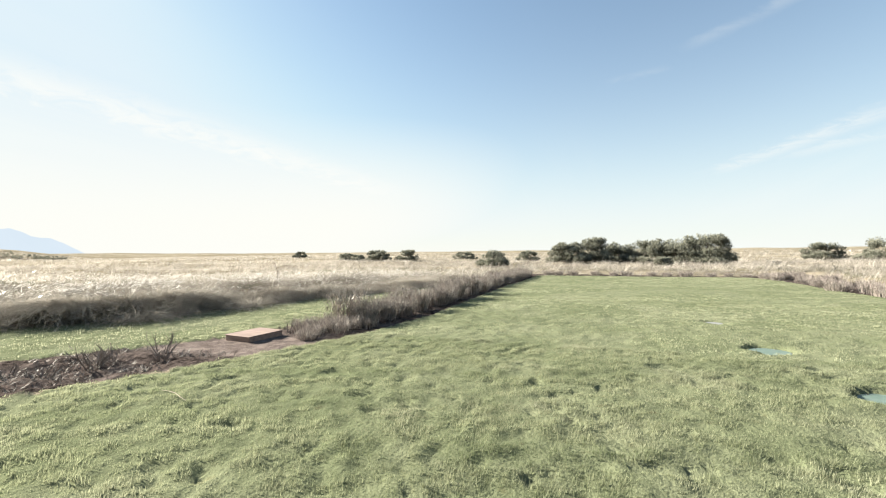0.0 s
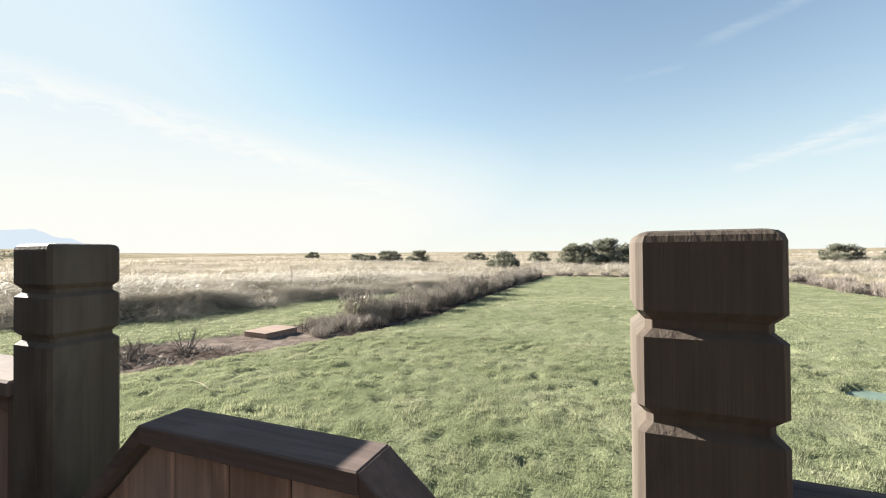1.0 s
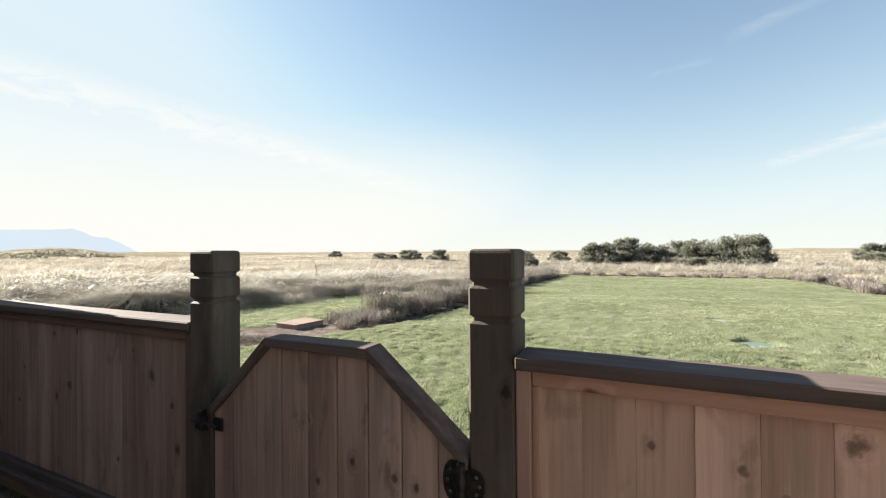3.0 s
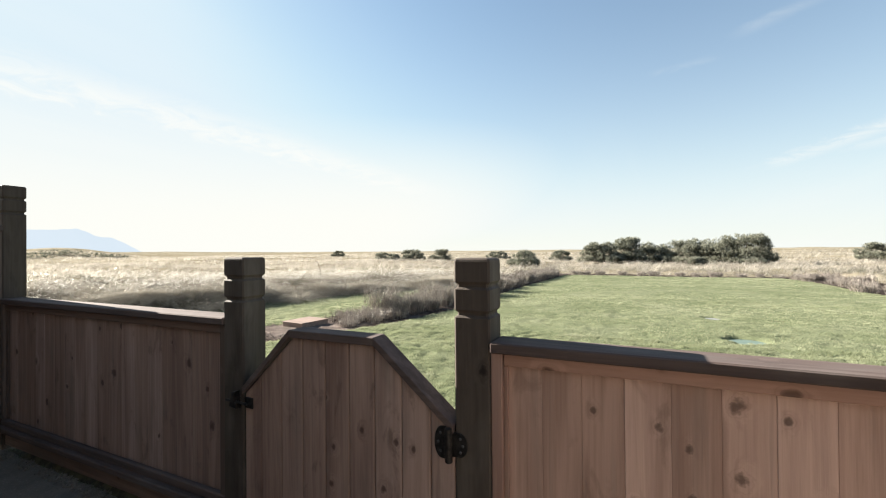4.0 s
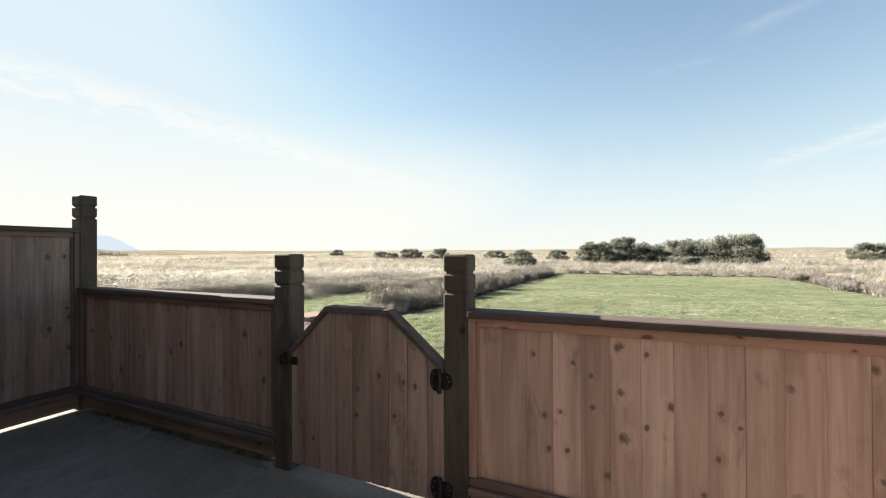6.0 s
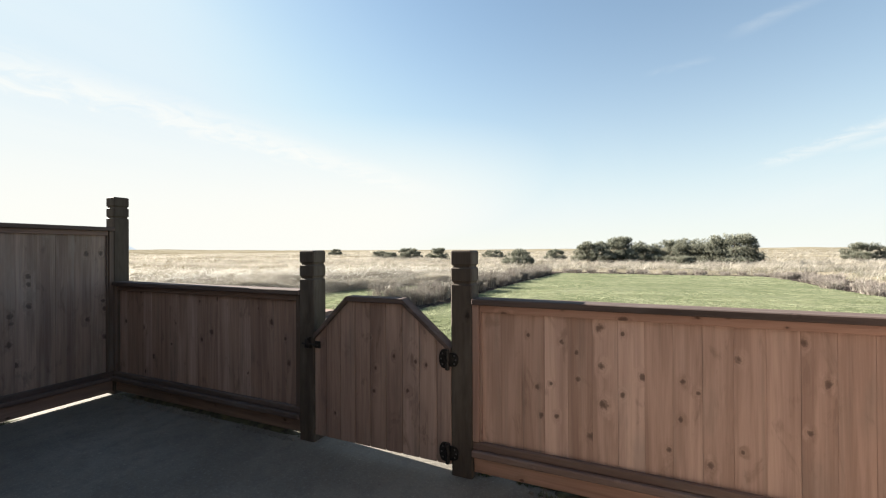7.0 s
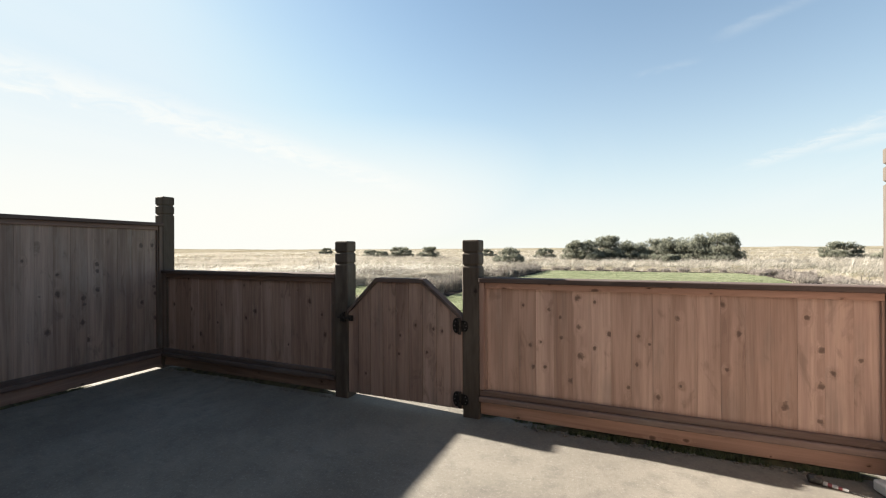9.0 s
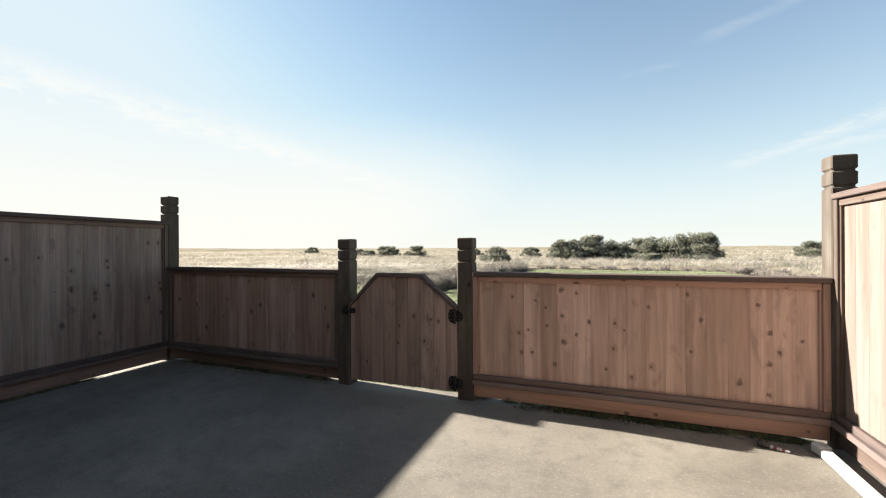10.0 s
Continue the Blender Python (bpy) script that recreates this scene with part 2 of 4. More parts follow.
def two_tone(a, b, scale, lo=0.35, hi=0.65, detail=4.0):
    return lambda k: k.mix(k.ramp(k.noise(k.n("ShaderNodeTexCoord").outputs["Object"], scale, detail, 0.6), lo, hi), a, b)


def rough_bump(scale):
    return lambda k: k.noise(k.n("ShaderNodeTexCoord").outputs["Object"], scale, 4.0, 0.6)


BLACK_IRON = material("black_iron", two_tone((0.016, 0.015, 0.015), (0.045, 0.040, 0.037), 40.0), 0.5, rough_bump(120.0), 0.0006, metal=0.6)
SCREW = material("screw_steel", (0.16, 0.155, 0.15), 0.5, metal=1.0)
WHITE_VINYL = material("white_vinyl", two_tone((0.52, 0.52, 0.50), (0.43, 0.42, 0.40), 6.0, 0.45, 0.8), 0.45, rough_bump(30.0), 0.0005)
GREEN_LID = material("green_plastic", two_tone((0.088, 0.132, 0.108), (0.118, 0.160, 0.135), 9.0), 0.6, rough_bump(60.0), 0.001)
GREY_LID = material("grey_concrete_lid", two_tone((0.14, 0.152, 0.146), (0.21, 0.215, 0.21), 14.0), 0.8, rough_bump(60.0), 0.002)
HATCH = wood("hatch_wood", (0.30, 0.225, 0.188), (0.20, 0.148, 0.122), "x", knots=False, weather=(0.31, 0.265, 0.23))
RED_PAINT = material("red_paint", (0.17, 0.04, 0.04), 0.4)
GREY_PLASTIC = material("grey_plastic", two_tone((0.3, 0.3, 0.3), (0.45, 0.44, 0.42), 80.0), 0.5)
DARK_PLASTIC = material("dark_plastic", two_tone((0.02, 0.018, 0.018), (0.05, 0.045, 0.04), 60.0), 0.5)
SIDING = material("house_siding", two_tone((0.33, 0.30, 0.265), (0.40, 0.365, 0.325), 3.0), 0.8, rough_bump(30.0), 0.002)
MOSS_SOIL = material("moss_soil", two_tone((0.036, 0.032, 0.0224), (0.08, 0.076, 0.04), 18.0), 0.95, rough_bump(60.0), 0.006)
DEAD_WOOD = material("dead_wood", two_tone((0.10, 0.082, 0.07), (0.21, 0.175, 0.15), 14.0), 0.9, rough_bump(40.0), 0.004)
BARK = material("bark", two_tone((0.09, 0.07, 0.055), (0.16, 0.13, 0.105), 12.0), 0.9, rough_bump(30.0), 0.01)


def leafy(name, low, high, glow=0.3, rough=0.55, gloss=0.06, patch=None, patch_scale=0.5):
    """Blades and leaves: a tone per blade, light passing through them, a little sheen."""
    m = bpy.data.materials.new(name)
    m.use_nodes = True
    k = Nodes(m.node_tree)
    tint = k.n("ShaderNodeAttribute", attribute="tint").outputs["Fac"]
    c = k.mix(tint, low, high)
    if patch:
        co = k.n("ShaderNodeTexCoord").outputs["Object"]
        c = k.mix(k.math("MULTIPLY", k.ramp(k.noise(co, patch_scale, 5.0, 0.65), 0.45, 0.75), 0.6), c, patch)
    d = k.n("ShaderNodeBsdfDiffuse", {"Color": c})
    tr = k.n("ShaderNodeBsdfTranslucent", {"Color": c})
    g = k.n("ShaderNodeBsdfGlossy", {"Color": (0.9, 0.9, 0.85, 1.0), "Roughness": rough})
    mx = k.n("ShaderNodeMixShader", {0: glow, 1: d.outputs[0], 2: tr.outputs[0]})
    mx = k.n("ShaderNodeMixShader", {0: gloss, 1: mx.outputs[0], 2: g.outputs[0]})
    k.n("ShaderNodeOutputMaterial", {"Surface": mx.outputs[0]})
    return m


LAWN_BLADE = leafy("lawn_blade", (0.126, 0.152, 0.078), (0.358, 0.372, 0.240), 0.50, 0.6, 0.007, patch=(0.325, 0.322, 0.230), patch_scale=0.9)
DUNE_BLADE = leafy("dune_blade", (0.100, 0.088, 0.072), (0.54, 0.50, 0.43), 0.45, 0.42, 0.045, patch=(0.36, 0.325, 0.268), patch_scale=0.12)
# near-white tone imitates sun glints on the dune grass
GLINT_BLADE = leafy("glint_blade", (0.45, 0.42, 0.37), (0.72, 0.69, 0.63), 0.4, 0.35, 0.16)
DARK_BLADE = leafy("green_dune_blade", (0.064, 0.0704, 0.0352), (0.128, 0.125, 0.0704), 0.3)
TWIG = leafy("dry_twig", (0.095, 0.078, 0.069), (0.395, 0.345, 0.305), 0.15, 0.6, 0.04)
SHRUB_LEAF = leafy("shrub_leaf", (0.06, 0.055, 0.04), (0.19, 0.165, 0.132), 0.3)
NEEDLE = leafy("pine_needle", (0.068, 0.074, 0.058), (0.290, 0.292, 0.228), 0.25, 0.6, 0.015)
MOSS = leafy("moss_blade", (0.025, 0.036, 0.014), (0.10, 0.125, 0.045), 0.25)
LITTER = leafy("plant_litter", (0.035, 0.028, 0.024), (0.20, 0.168, 0.145), 0.1)
STRAW = leafy("straw", (0.288, 0.256, 0.186), (0.397, 0.358, 0.269), 0.2)


def ground_colour(k):
    co = k.n("ShaderNodeTexCoord").outputs["Object"]
    lawn = k.n("ShaderNodeAttribute", attribute="lawn").outputs["Fac"]
    soil = k.n("ShaderNodeAttribute", attribute="soil").outputs["Fac"]
    edge = k.math("MULTIPLY", k.math("SUBTRACT", k.noise(co, 3.0, 4.0, 0.65), 0.5), 0.5)
    lawn = k.ramp(k.math("ADD", lawn, edge), -0.05, 0.05)
    soil = k.ramp(k.math("ADD", soil, edge), -0.05, 0.05)
    big, mid, fine = k.noise(co, 0.45, 4.0, 0.6), k.noise(co, 4.0, 4.0, 0.65), k.noise(co, 45.0, 3.0, 0.7)
    turf = k.mix(k.ramp(big, 0.35, 0.7), (0.105, 0.122, 0.068), (0.165, 0.178, 0.112))
    turf = k.mix(k.math("MULTIPLY", k.ramp(fine, 0.35, 0.6), 0.5), turf, (0.140, 0.152, 0.090))
    turf = k.mix(k.math("MULTIPLY", k.ramp(mid, 0.60, 0.75), 0.5), turf, (0.0832, 0.0736, 0.0384))
    earth = k.mix(k.ramp(mid, 0.3, 0.7), (0.085, 0.069, 0.062), (0.18, 0.15, 0.133))
    earth = k.mix(k.math("MULTIPLY", k.ramp(fine, 0.5, 0.7), 0.5), earth, (0.256, 0.211, 0.179))
    far = k.noise(k.scaled(co, (0.012, 0.05, 1.0)), 1.0, 6.0, 0.6)
    dune = k.mix(k.ramp(far, 0.35, 0.65), (0.18, 0.156, 0.112), (0.28, 0.248, 0.188))
    dune = k.mix(k.math("MULTIPLY", k.ramp(k.noise(co, 0.33, 5.0, 0.65), 0.42, 0.66), 0.7), dune, (0.10, 0.088, 0.056))
    thatch = k.n("ShaderNodeAttribute", attribute="thatch").outputs["Fac"]
    dune = k.mix(thatch, dune, k.mix(k.ramp(fine, 0.35, 0.65), (0.12, 0.108, 0.075), (0.30, 0.26, 0.195)))
    mulch = k.n("ShaderNodeAttribute", attribute="mulch").outputs["Fac"]
    earth = k.mix(mulch, earth, k.mix(k.ramp(k.noise(co, 9.0, 5.0, 0.7), 0.35, 0.65), (0.022, 0.018, 0.016), (0.095, 0.076, 0.067)))
    return k.mix(lawn, k.mix(soil, dune, earth), turf)


GROUND = material("ground", ground_colour, 0.95,
                  lambda k: k.math("ADD", k.noise(k.n("ShaderNodeTexCoord").outputs["Object"], 25.0, 4.0, 0.7),
                                   k.math("MULTIPLY", k.noise(k.n("ShaderNodeTexCoord").outputs["Object"], 3.0, 3.0), 2.0)), 0.03, spec=0.0)


def haze_blue():
    m = bpy.data.materials.new("far_headland")
    m.use_nodes = True
    k = Nodes(m.node_tree)
    co = k.n("ShaderNodeTexCoord").outputs["Object"]
    c = k.mix(k.noise(co, 0.004, 4.0), (0.60, 0.70, 0.785), (0.66, 0.75, 0.83))
    # haze is painted in: the pale blue colour glows by itself
    e = k.n("ShaderNodeEmission", {"Color": c, "Strength": 0.235})
    k.n("ShaderNodeOutputMaterial", {"Surface": e.outputs[0]})
    return m


HEADLAND = haze_blue()


# ---------------------------------------------------------------- mesh helpers
def mesh_object(name, bm, mat, parent=None, label=""):
    me = bpy.data.meshes.new(name)
    bm.to_mesh(me)
    bm.free()
    me.materials.append(mat)
    ob = new(name, me)
    if parent:
        ob.parent = parent
    if label:
        ob["label"] = label
    return ob


part = mesh_object


def box(bm, x0, x1, y0, y1, z0, z1, bevel=0.004):
    """A block with worn edges, added to bm."""
    vs = [bm.verts.new((x, y, z)) for x in (x0, x1) for y in (y0, y1) for z in (z0, z1)]
    fs = [bm.faces.new([vs[i] for i in q]) for q in ((0, 1, 3, 2), (4, 6, 7, 5), (0, 4, 5, 1), (2, 3, 7, 6), (0, 2, 6, 4), (1, 5, 7, 3))]
    if bevel:
        edges = {e for f in fs for e in f.edges}
        bmesh.ops.bevel(bm, geom=list(edges), offset=bevel, segments=1, affect="EDGES")
    return bm


def block(x0, x1, y0, y1, z0, z1, bevel=0.004):
    return box(bmesh.new(), x0, x1, y0, y1, z0, z1, bevel)


def prism(outline, y0, y1, bevel=0.0):
    """An outline in x and z, drawn out from y0 to y1."""
    bm = bmesh.new()
    f = bm.faces.new([bm.verts.new((x, y0, z)) for x, z in outline])
    ext = bmesh.ops.extrude_face_region(bm, geom=[f])
    bmesh.ops.translate(bm, vec=(0, y1 - y0, 0), verts=[v for v in ext["geom"] if isinstance(v, bmesh.types.BMVert)])
    bmesh.ops.recalc_face_normals(bm, faces=bm.faces[:])
    if bevel:
        bmesh.ops.bevel(bm, geom=bm.edges[:], offset=bevel, segments=1, affect="EDGES")
    return bm


def tube(bm, points, radii, sides=6):
    """A round bar along points."""
    rings = []
    for i, p in enumerate(points):
        p = Vector(p)
        d = (Vector(points[min(i + 1, len(points) - 1)]) - Vector(points[max(i - 1, 0)])).normalized()
        side = d.orthogonal().normalized()
        other = d.cross(side)
        rings.append([bm.verts.new(p + radii[i] * (math.cos(2 * math.pi * j / sides) * side + math.sin(2 * math.pi * j / sides) * other)) for j in range(sides)])
    for a, b in zip(rings, rings[1:]):
        for j in range(sides):
            bm.faces.new((a[j], a[(j + 1) % sides], b[(j + 1) % sides], b[j]))
    bm.faces.new(rings[0][::-1])
    bm.faces.new(rings[-1])
    return bm


def array_mesh(name, verts, faces, mat, tint=None, parent=None):
    """A mesh from number arrays: verts (n, 3), faces (m, 3) or (m, 4), tint for each vertex."""
    me = bpy.data.meshes.new(name)
    m, c = faces.shape
    me.vertices.add(len(verts))
    me.vertices.foreach_set("co", np.ascontiguousarray(verts, dtype=np.float32).ravel())
    me.loops.add(m * c)
    me.loops.foreach_set("vertex_index", np.ascontiguousarray(faces, dtype=np.int32).ravel())
    me.polygons.add(m)
    me.polygons.foreach_set("loop_start", np.arange(0, m * c, c, dtype=np.int32))
    if tint is not None:
        at = me.attributes.new("tint", "FLOAT", "POINT")
        at.data.foreach_set("value", np.ascontiguousarray(tint, dtype=np.float32))
    me.update(calc_edges=True)
    me.validate()
    me.materials.append(mat)
    ob = new(name, me)
    if parent:
        ob.parent = parent
    return ob


rng = np.random.default_rng(11)


def blade_arrays(base, az, length, width, lean, bend, segs=1, tint=None):
    """Blades of grass, twigs or needles: each a tapering strip that leans and bends towards az."""
    n = len(base)
    t = np.linspace(0, 1, segs + 1)[None, :]
    out = length[:, None] * (np.sin(lean)[:, None] * t + bend[:, None] * t ** 2)
    up = length[:, None] * (np.cos(lean)[:, None] * t - 0.55 * bend[:, None] * t ** 2)
    mid = np.stack([base[:, 0, None] + out * np.cos(az)[:, None], base[:, 1, None] + out * np.sin(az)[:, None], base[:, 2, None] + up], -1)
    turn = az + np.pi / 2 + rng.uniform(-0.9, 0.9, n)
    side = np.stack([np.cos(turn), np.sin(turn), np.zeros(n)], -1)[:, None, :]
    w = 0.5 * width[:, None] * np.maximum(1 - t ** 1.6, 0.0)
    tint = rng.random(n) if tint is None else tint
    if segs == 1:
        v = np.concatenate([mid[:, :1] - side * w[:, :1, None], mid[:, :1] + side * w[:, :1, None], mid[:, 1:]], 1)
        f = np.arange(n * 3).reshape(n, 3)
        return v.reshape(-1, 3), f, np.repeat(tint, 3)
    w[:, -1] = 0.08 * width
    v = np.stack([mid - side * w[..., None], mid + side * w[..., None]], 2)
    k = 2 * (segs + 1)
    q = np.array([[2 * s, 2 * s + 1, 2 * s + 3, 2 * s + 2] for s in range(segs)])
    f = (np.arange(n) * k)[:, None, None] + q[None]
    return v.reshape(-1, 3), f.reshape(-1, 4), np.repeat(tint, k)


def joined(*sets):
    vs, fs, ts, at = [], [], [], 0
    for v, f, t in sets:
        vs.append(v), fs.append(f + at), ts.append(t)
        at += len(v)
    return np.concatenate(vs), np.concatenate(fs), np.concatenate(ts)


def vnoise(x, y, size, seed=0):
    """Smooth value noise, 0 to 1."""
    gx, gy = np.asarray(x) / size + 1000.3, np.asarray(y) / size + 1000.7
    ix, iy = np.floor(gx).astype(np.int64), np.floor(gy).astype(np.int64)
    fx, fy = gx - ix, gy - iy
    fx, fy = fx * fx * (3 - 2 * fx), fy * fy * (3 - 2 * fy)

    def h(a, b):
        k = (a * 374761393 + b * 668265263 + seed * 982451653) & 0x7FFFFFFF
        k = ((k ^ (k >> 13)) * 1274126177) & 0x7FFFFFFF
        return ((k ^ (k >> 16)) & 0xFFFF) / 65535.0
    a, b, c, d = h(ix, iy), h(ix + 1, iy), h(ix, iy + 1), h(ix + 1, iy + 1)
    return (a * (1 - fx) + b * fx) * (1 - fy) + (c * (1 - fx) + d * fx) * fy


# ---------------------------------------------------------------- the plan of the ground
LAWN_Z = -0.27
BED_IN = ((-30, -8.5), (0, -8.4), (2.7, -7.05), (4.2, -6.18), (6.9, -5.03), (10.2, -4.35), (20.3, -4.18), (29.4, -3.92), (60, -3.9))
BED_OUT = ((-30, -11.5), (0, -11.3), (3.7, -9.38), (5.24, -8.31), (6.44, -7.5), (10, -6.4), (20, -5.9), (29, -5.5), (60, -5.4))
PATH_OUT = ((-30, -20), (0, -17.5), (5.46, -13.46), (7.12, -11.7), (9.05, -11.46), (11.4, -10.82), (14, -9.8), (20, -7.6), (29, -5.6), (60, -5.4))
RIGHT_IN = ((-30, 9.6), (10, 9.4), (18.3, 9.22), (21, 9.08), (29.2, 8.65), (60, 8.6))
LAWN_END = 29.4
LIDS = ((2.40, 10.95, 0.22), (2.57, 8.15, 0.32), (2.98, 5.84, 0.34))   # round lids in the turf


def along(line, y):
    return np.interp(y, [p[0] for p in line], [p[1] for p in line])


def zones(x, y):
    """Metres inside the lawn, and inside the planted beds; negative outside."""
    x, y = np.asarray(x, float), np.asarray(y, float)
    bi, bo, po, ri = along(BED_IN, y), along(BED_OUT, y), along(PATH_OUT, y), along(RIGHT_IN, y)
    main = np.minimum(np.minimum(x - bi, ri - x), LAWN_END - y)
    path = np.minimum(np.minimum(x - po, bo - x), 27.0 - y)
    left = np.minimum(np.minimum(x - bo, bi - x), 31 - y)
    right = np.minimum(np.minimum(x - ri, ri + 2.6 - x), 31.5 - y)
    end = np.minimum(np.minimum(x + 5.6, 11.5 - x), np.minimum(y - LAWN_END, 30.7 - y))
    return np.maximum(main, path), np.maximum(np.maximum(left, right), end)


def scuff(x, y):
    return np.clip((vnoise(x, y, 0.40, 5) * 0.5 + vnoise(x, y, 0.13, 6) * 0.5 - 0.67) * 12, 0, 1)


def height(x, y):
    x, y = np.asarray(x, float), np.asarray(y, float)
    lawn, bed = zones(x, y)
    r = np.hypot(x, y)
    h = LAWN_Z + 0.10 * (vnoise(x, y, 6.0, 1) - 0.5)
    # the turf rises to the edge of the patio slab
    h = h + np.clip((1.6 - y) / 1.6, 0, 1) * 0.17
    near = np.clip((22 - r) / 10, 0.25, 1)
    turf = near * (0.022 * (vnoise(x, y, 0.38, 2) - 0.5) + 0.040 * (vnoise(x, y, 0.13, 3) - 0.5)) - 0.035 * near * scuff(x, y)
    h = h + np.where(lawn > 0, turf, 0.0)
    h = h + np.where(bed > 0, np.where((y < 5.1) | (y > 7.3), 1.0, 0.35) * (0.07 * (vnoise(x, y, 0.45, 7) - 0.5) + 0.08 * (vnoise(x, y, 0.17, 8) - 0.5)) - 0.03, 0.0)
    out = np.clip((-np.maximum(lawn, bed)) / 6.0, 0, 1)
    h = h + out * (0.5 * (vnoise(x, y, 9.0, 9) - 0.45) + np.clip(r / 60, 0, 1) * 0.7 * (vnoise(x, y, 31.0, 10) - 0.5))
    # old thatch has built up under the dune grass and ends in a steep bank
    wander = 1.3 * (vnoise(x, y, 1.3, 18) - 0.55) + 0.5 * (vnoise(x, y, 0.4, 19) - 0.5)
    outside = -np.maximum(lawn, bed)
    bank = np.clip((outside - 0.10 + wander) / 0.7, 0, 1) * np.clip(outside / 0.3, 0, 1) * np.clip((70 - r) / 30, 0, 1)
    lump = 0.05 + 0.36 * vnoise(x, y, 1.1, 15) + 0.14 * vnoise(x, y, 0.42, 16)
    lump = lump * (1 - 0.65 * np.clip((y - 9) / 7, 0, 1))
    h = h + bank * np.where(x < -4.5, lump, 0.10 + 0.2 * vnoise(x, y, 1.3, 15))
    far = np.clip((r - 120) / 200, 0, 1)
    h = h + far * (1.5 + 2.2 * vnoise(x, y, 140.0, 12))
    az = np.degrees(np.arctan2(x, y))
    hill = np.exp(-((az + 68) / 5.0) ** 2) * np.exp(-((r - 230) / 60.0) ** 2)
    h = h + 3.7 * hill * (0.8 + 0.4 * vnoise(x, y, 22.0, 13))
    for lx, ly, lr in LIDS:
        h = h - 0.085 * np.clip((lr + 0.06 - np.hypot(x - lx, y - ly)) / 0.06, 0, 1)
    # nothing shows above the slab
    slab = (x > -4.1) & (x < 3.0) & (y < 0.3)
    return np.where(slab, np.minimum(h, -0.08), h)


def build_ground():
    rings = np.concatenate([np.linspace(0.35, 14, 170), np.geomspace(14.1, 60, 100), np.geomspace(61, 4200, 90)])
    sect = 760
    a = np.arange(sect) / sect * 2 * np.pi
    x = (rings[:, None] * np.cos(a)[None]).ravel()
    y = (rings[:, None] * np.sin(a)[None]).ravel() - 2.0
    v = np.stack([x, y, height(x, y)], -1)
    i, j = np.meshgrid(np.arange(len(rings) - 1), np.arange(sect), indexing="ij")
    f = np.stack([i * sect + j, (i + 1) * sect + j, (i + 1) * sect + (j + 1) % sect, i * sect + (j + 1) % sect], -1).reshape(-1, 4)
    ob = array_mesh("ground", v, f, GROUND)
    lawn, bed = zones(x, y)
    thatch = np.clip((45 - np.hypot(x, y)) / 15, 0, 1)
    mulch = np.clip((np.abs(y - 6.0) - 0.7) / 0.5, 0, 1) * np.clip(0.25 + 1.6 * vnoise(x, y, 0.5, 17), 0, 1)
    for key, val in (("lawn", lawn), ("soil", bed), ("thatch", thatch), ("mulch", mulch)):
        at = ob.data.attributes.new(key, "FLOAT", "POINT")
        at.data.foreach_set("value", np.clip(val, -5, 5).astype(np.float32))
    for p in ob.data.polygons:
        p.use_smooth = True
    return tagged(ob, "lawn, bare planting beds and sandy dune plain reaching the horizon", "ground", kind="structure")


build_ground()


def build_headland():
    """A far hazy headland over the plain."""
    ridge = ((-86, 0.5), (-82, 1.6), (-77, 2.3), (-72, 2.6), (-68.5, 2.66), (-66.9, 2.78), (-66.1, 2.86), (-65.5, 2.66), (-64.7, 2.16), (-64.1, 1.98), (-63.3, 1.94), (-62.4, 1.5), (-61.4, 0.85), (-60.6, 0.25), (-60.2, -0.1))
    dist, cols = 4100.0, 160
    v, f = [], []
    for i in range(cols + 1):
        az = -86 + 25.8 * i / cols
        el = float(np.interp(az, [p[0] for p in ridge], [p[1] for p in ridge])) + 0.10 * (float(vnoise(az, 0, 0.5, 31)) - 0.5)
        for d, e in ((dist, -0.3), (dist + 150, max(el, -0.2)), (dist + 500, -0.3)):
            q = radians(az)
            v.append((d * math.sin(q), d * math.cos(q), 1.4 + dist * math.tan(radians(e))))
    for i in range(cols):
        for s in (0, 1):
            a = i * 3 + s
            f.append((a, a + 3, a + 4, a + 1))
    ob = array_mesh("backdrop_headland", np.array(v), np.array(f), HEADLAND)
    return tagged(ob, "pale blue hazy headland far across the plain", "hill", kind="structure")


build_headland()

# ---------------------------------------------------------------- patio and house wall
SLAB_X0, SLAB_X1, SLAB_Y1, BACK = -3.82, 2.78, 0.17, -4.6
bm = block(SLAB_X0, SLAB_X1, BACK, SLAB_Y1, -0.14, 0.0, 0.012)
tagged(mesh_object("patio_slab", bm, CONCRETE), "rough grey-beige concrete patio slab with fine gravel texture", "patio", kind="structure")
# unseen wall behind the camera; limits sky and bounces light onto the fences
bm = block(-6.5, 5.5, BACK - 0.25, BACK, -0.2, 6.5, 0.0)
tagged(mesh_object("wall_house", bm, SIDING), "plain beige house wall closing the patio", "wall", kind="structure")

# added out of view: blocks sky overhead, so the patio's left side darkens
bm = block(-4.3, 0.3, BACK, -2.42, 2.6, 2.8, 0.0)
tagged(mesh_object("ceiling_porch", bm, SIDING), "plain unseen ceiling added over the patio's back to shade it", "ceiling", kind="structure")


# ---------------------------------------------------------------- fence posts
def grain(board, tone, knots):
    """Tells a board's wood its tone and where its knots sit: (across, height, radius)."""
    board["tone"] = tone
    for i, key in enumerate(KNOT_KEYS):
        x, z, r = knots[i] if i < len(knots) else (9.0, 9.0, 0.01)
        board[key] = (x, r * 0.74, z)
    return board


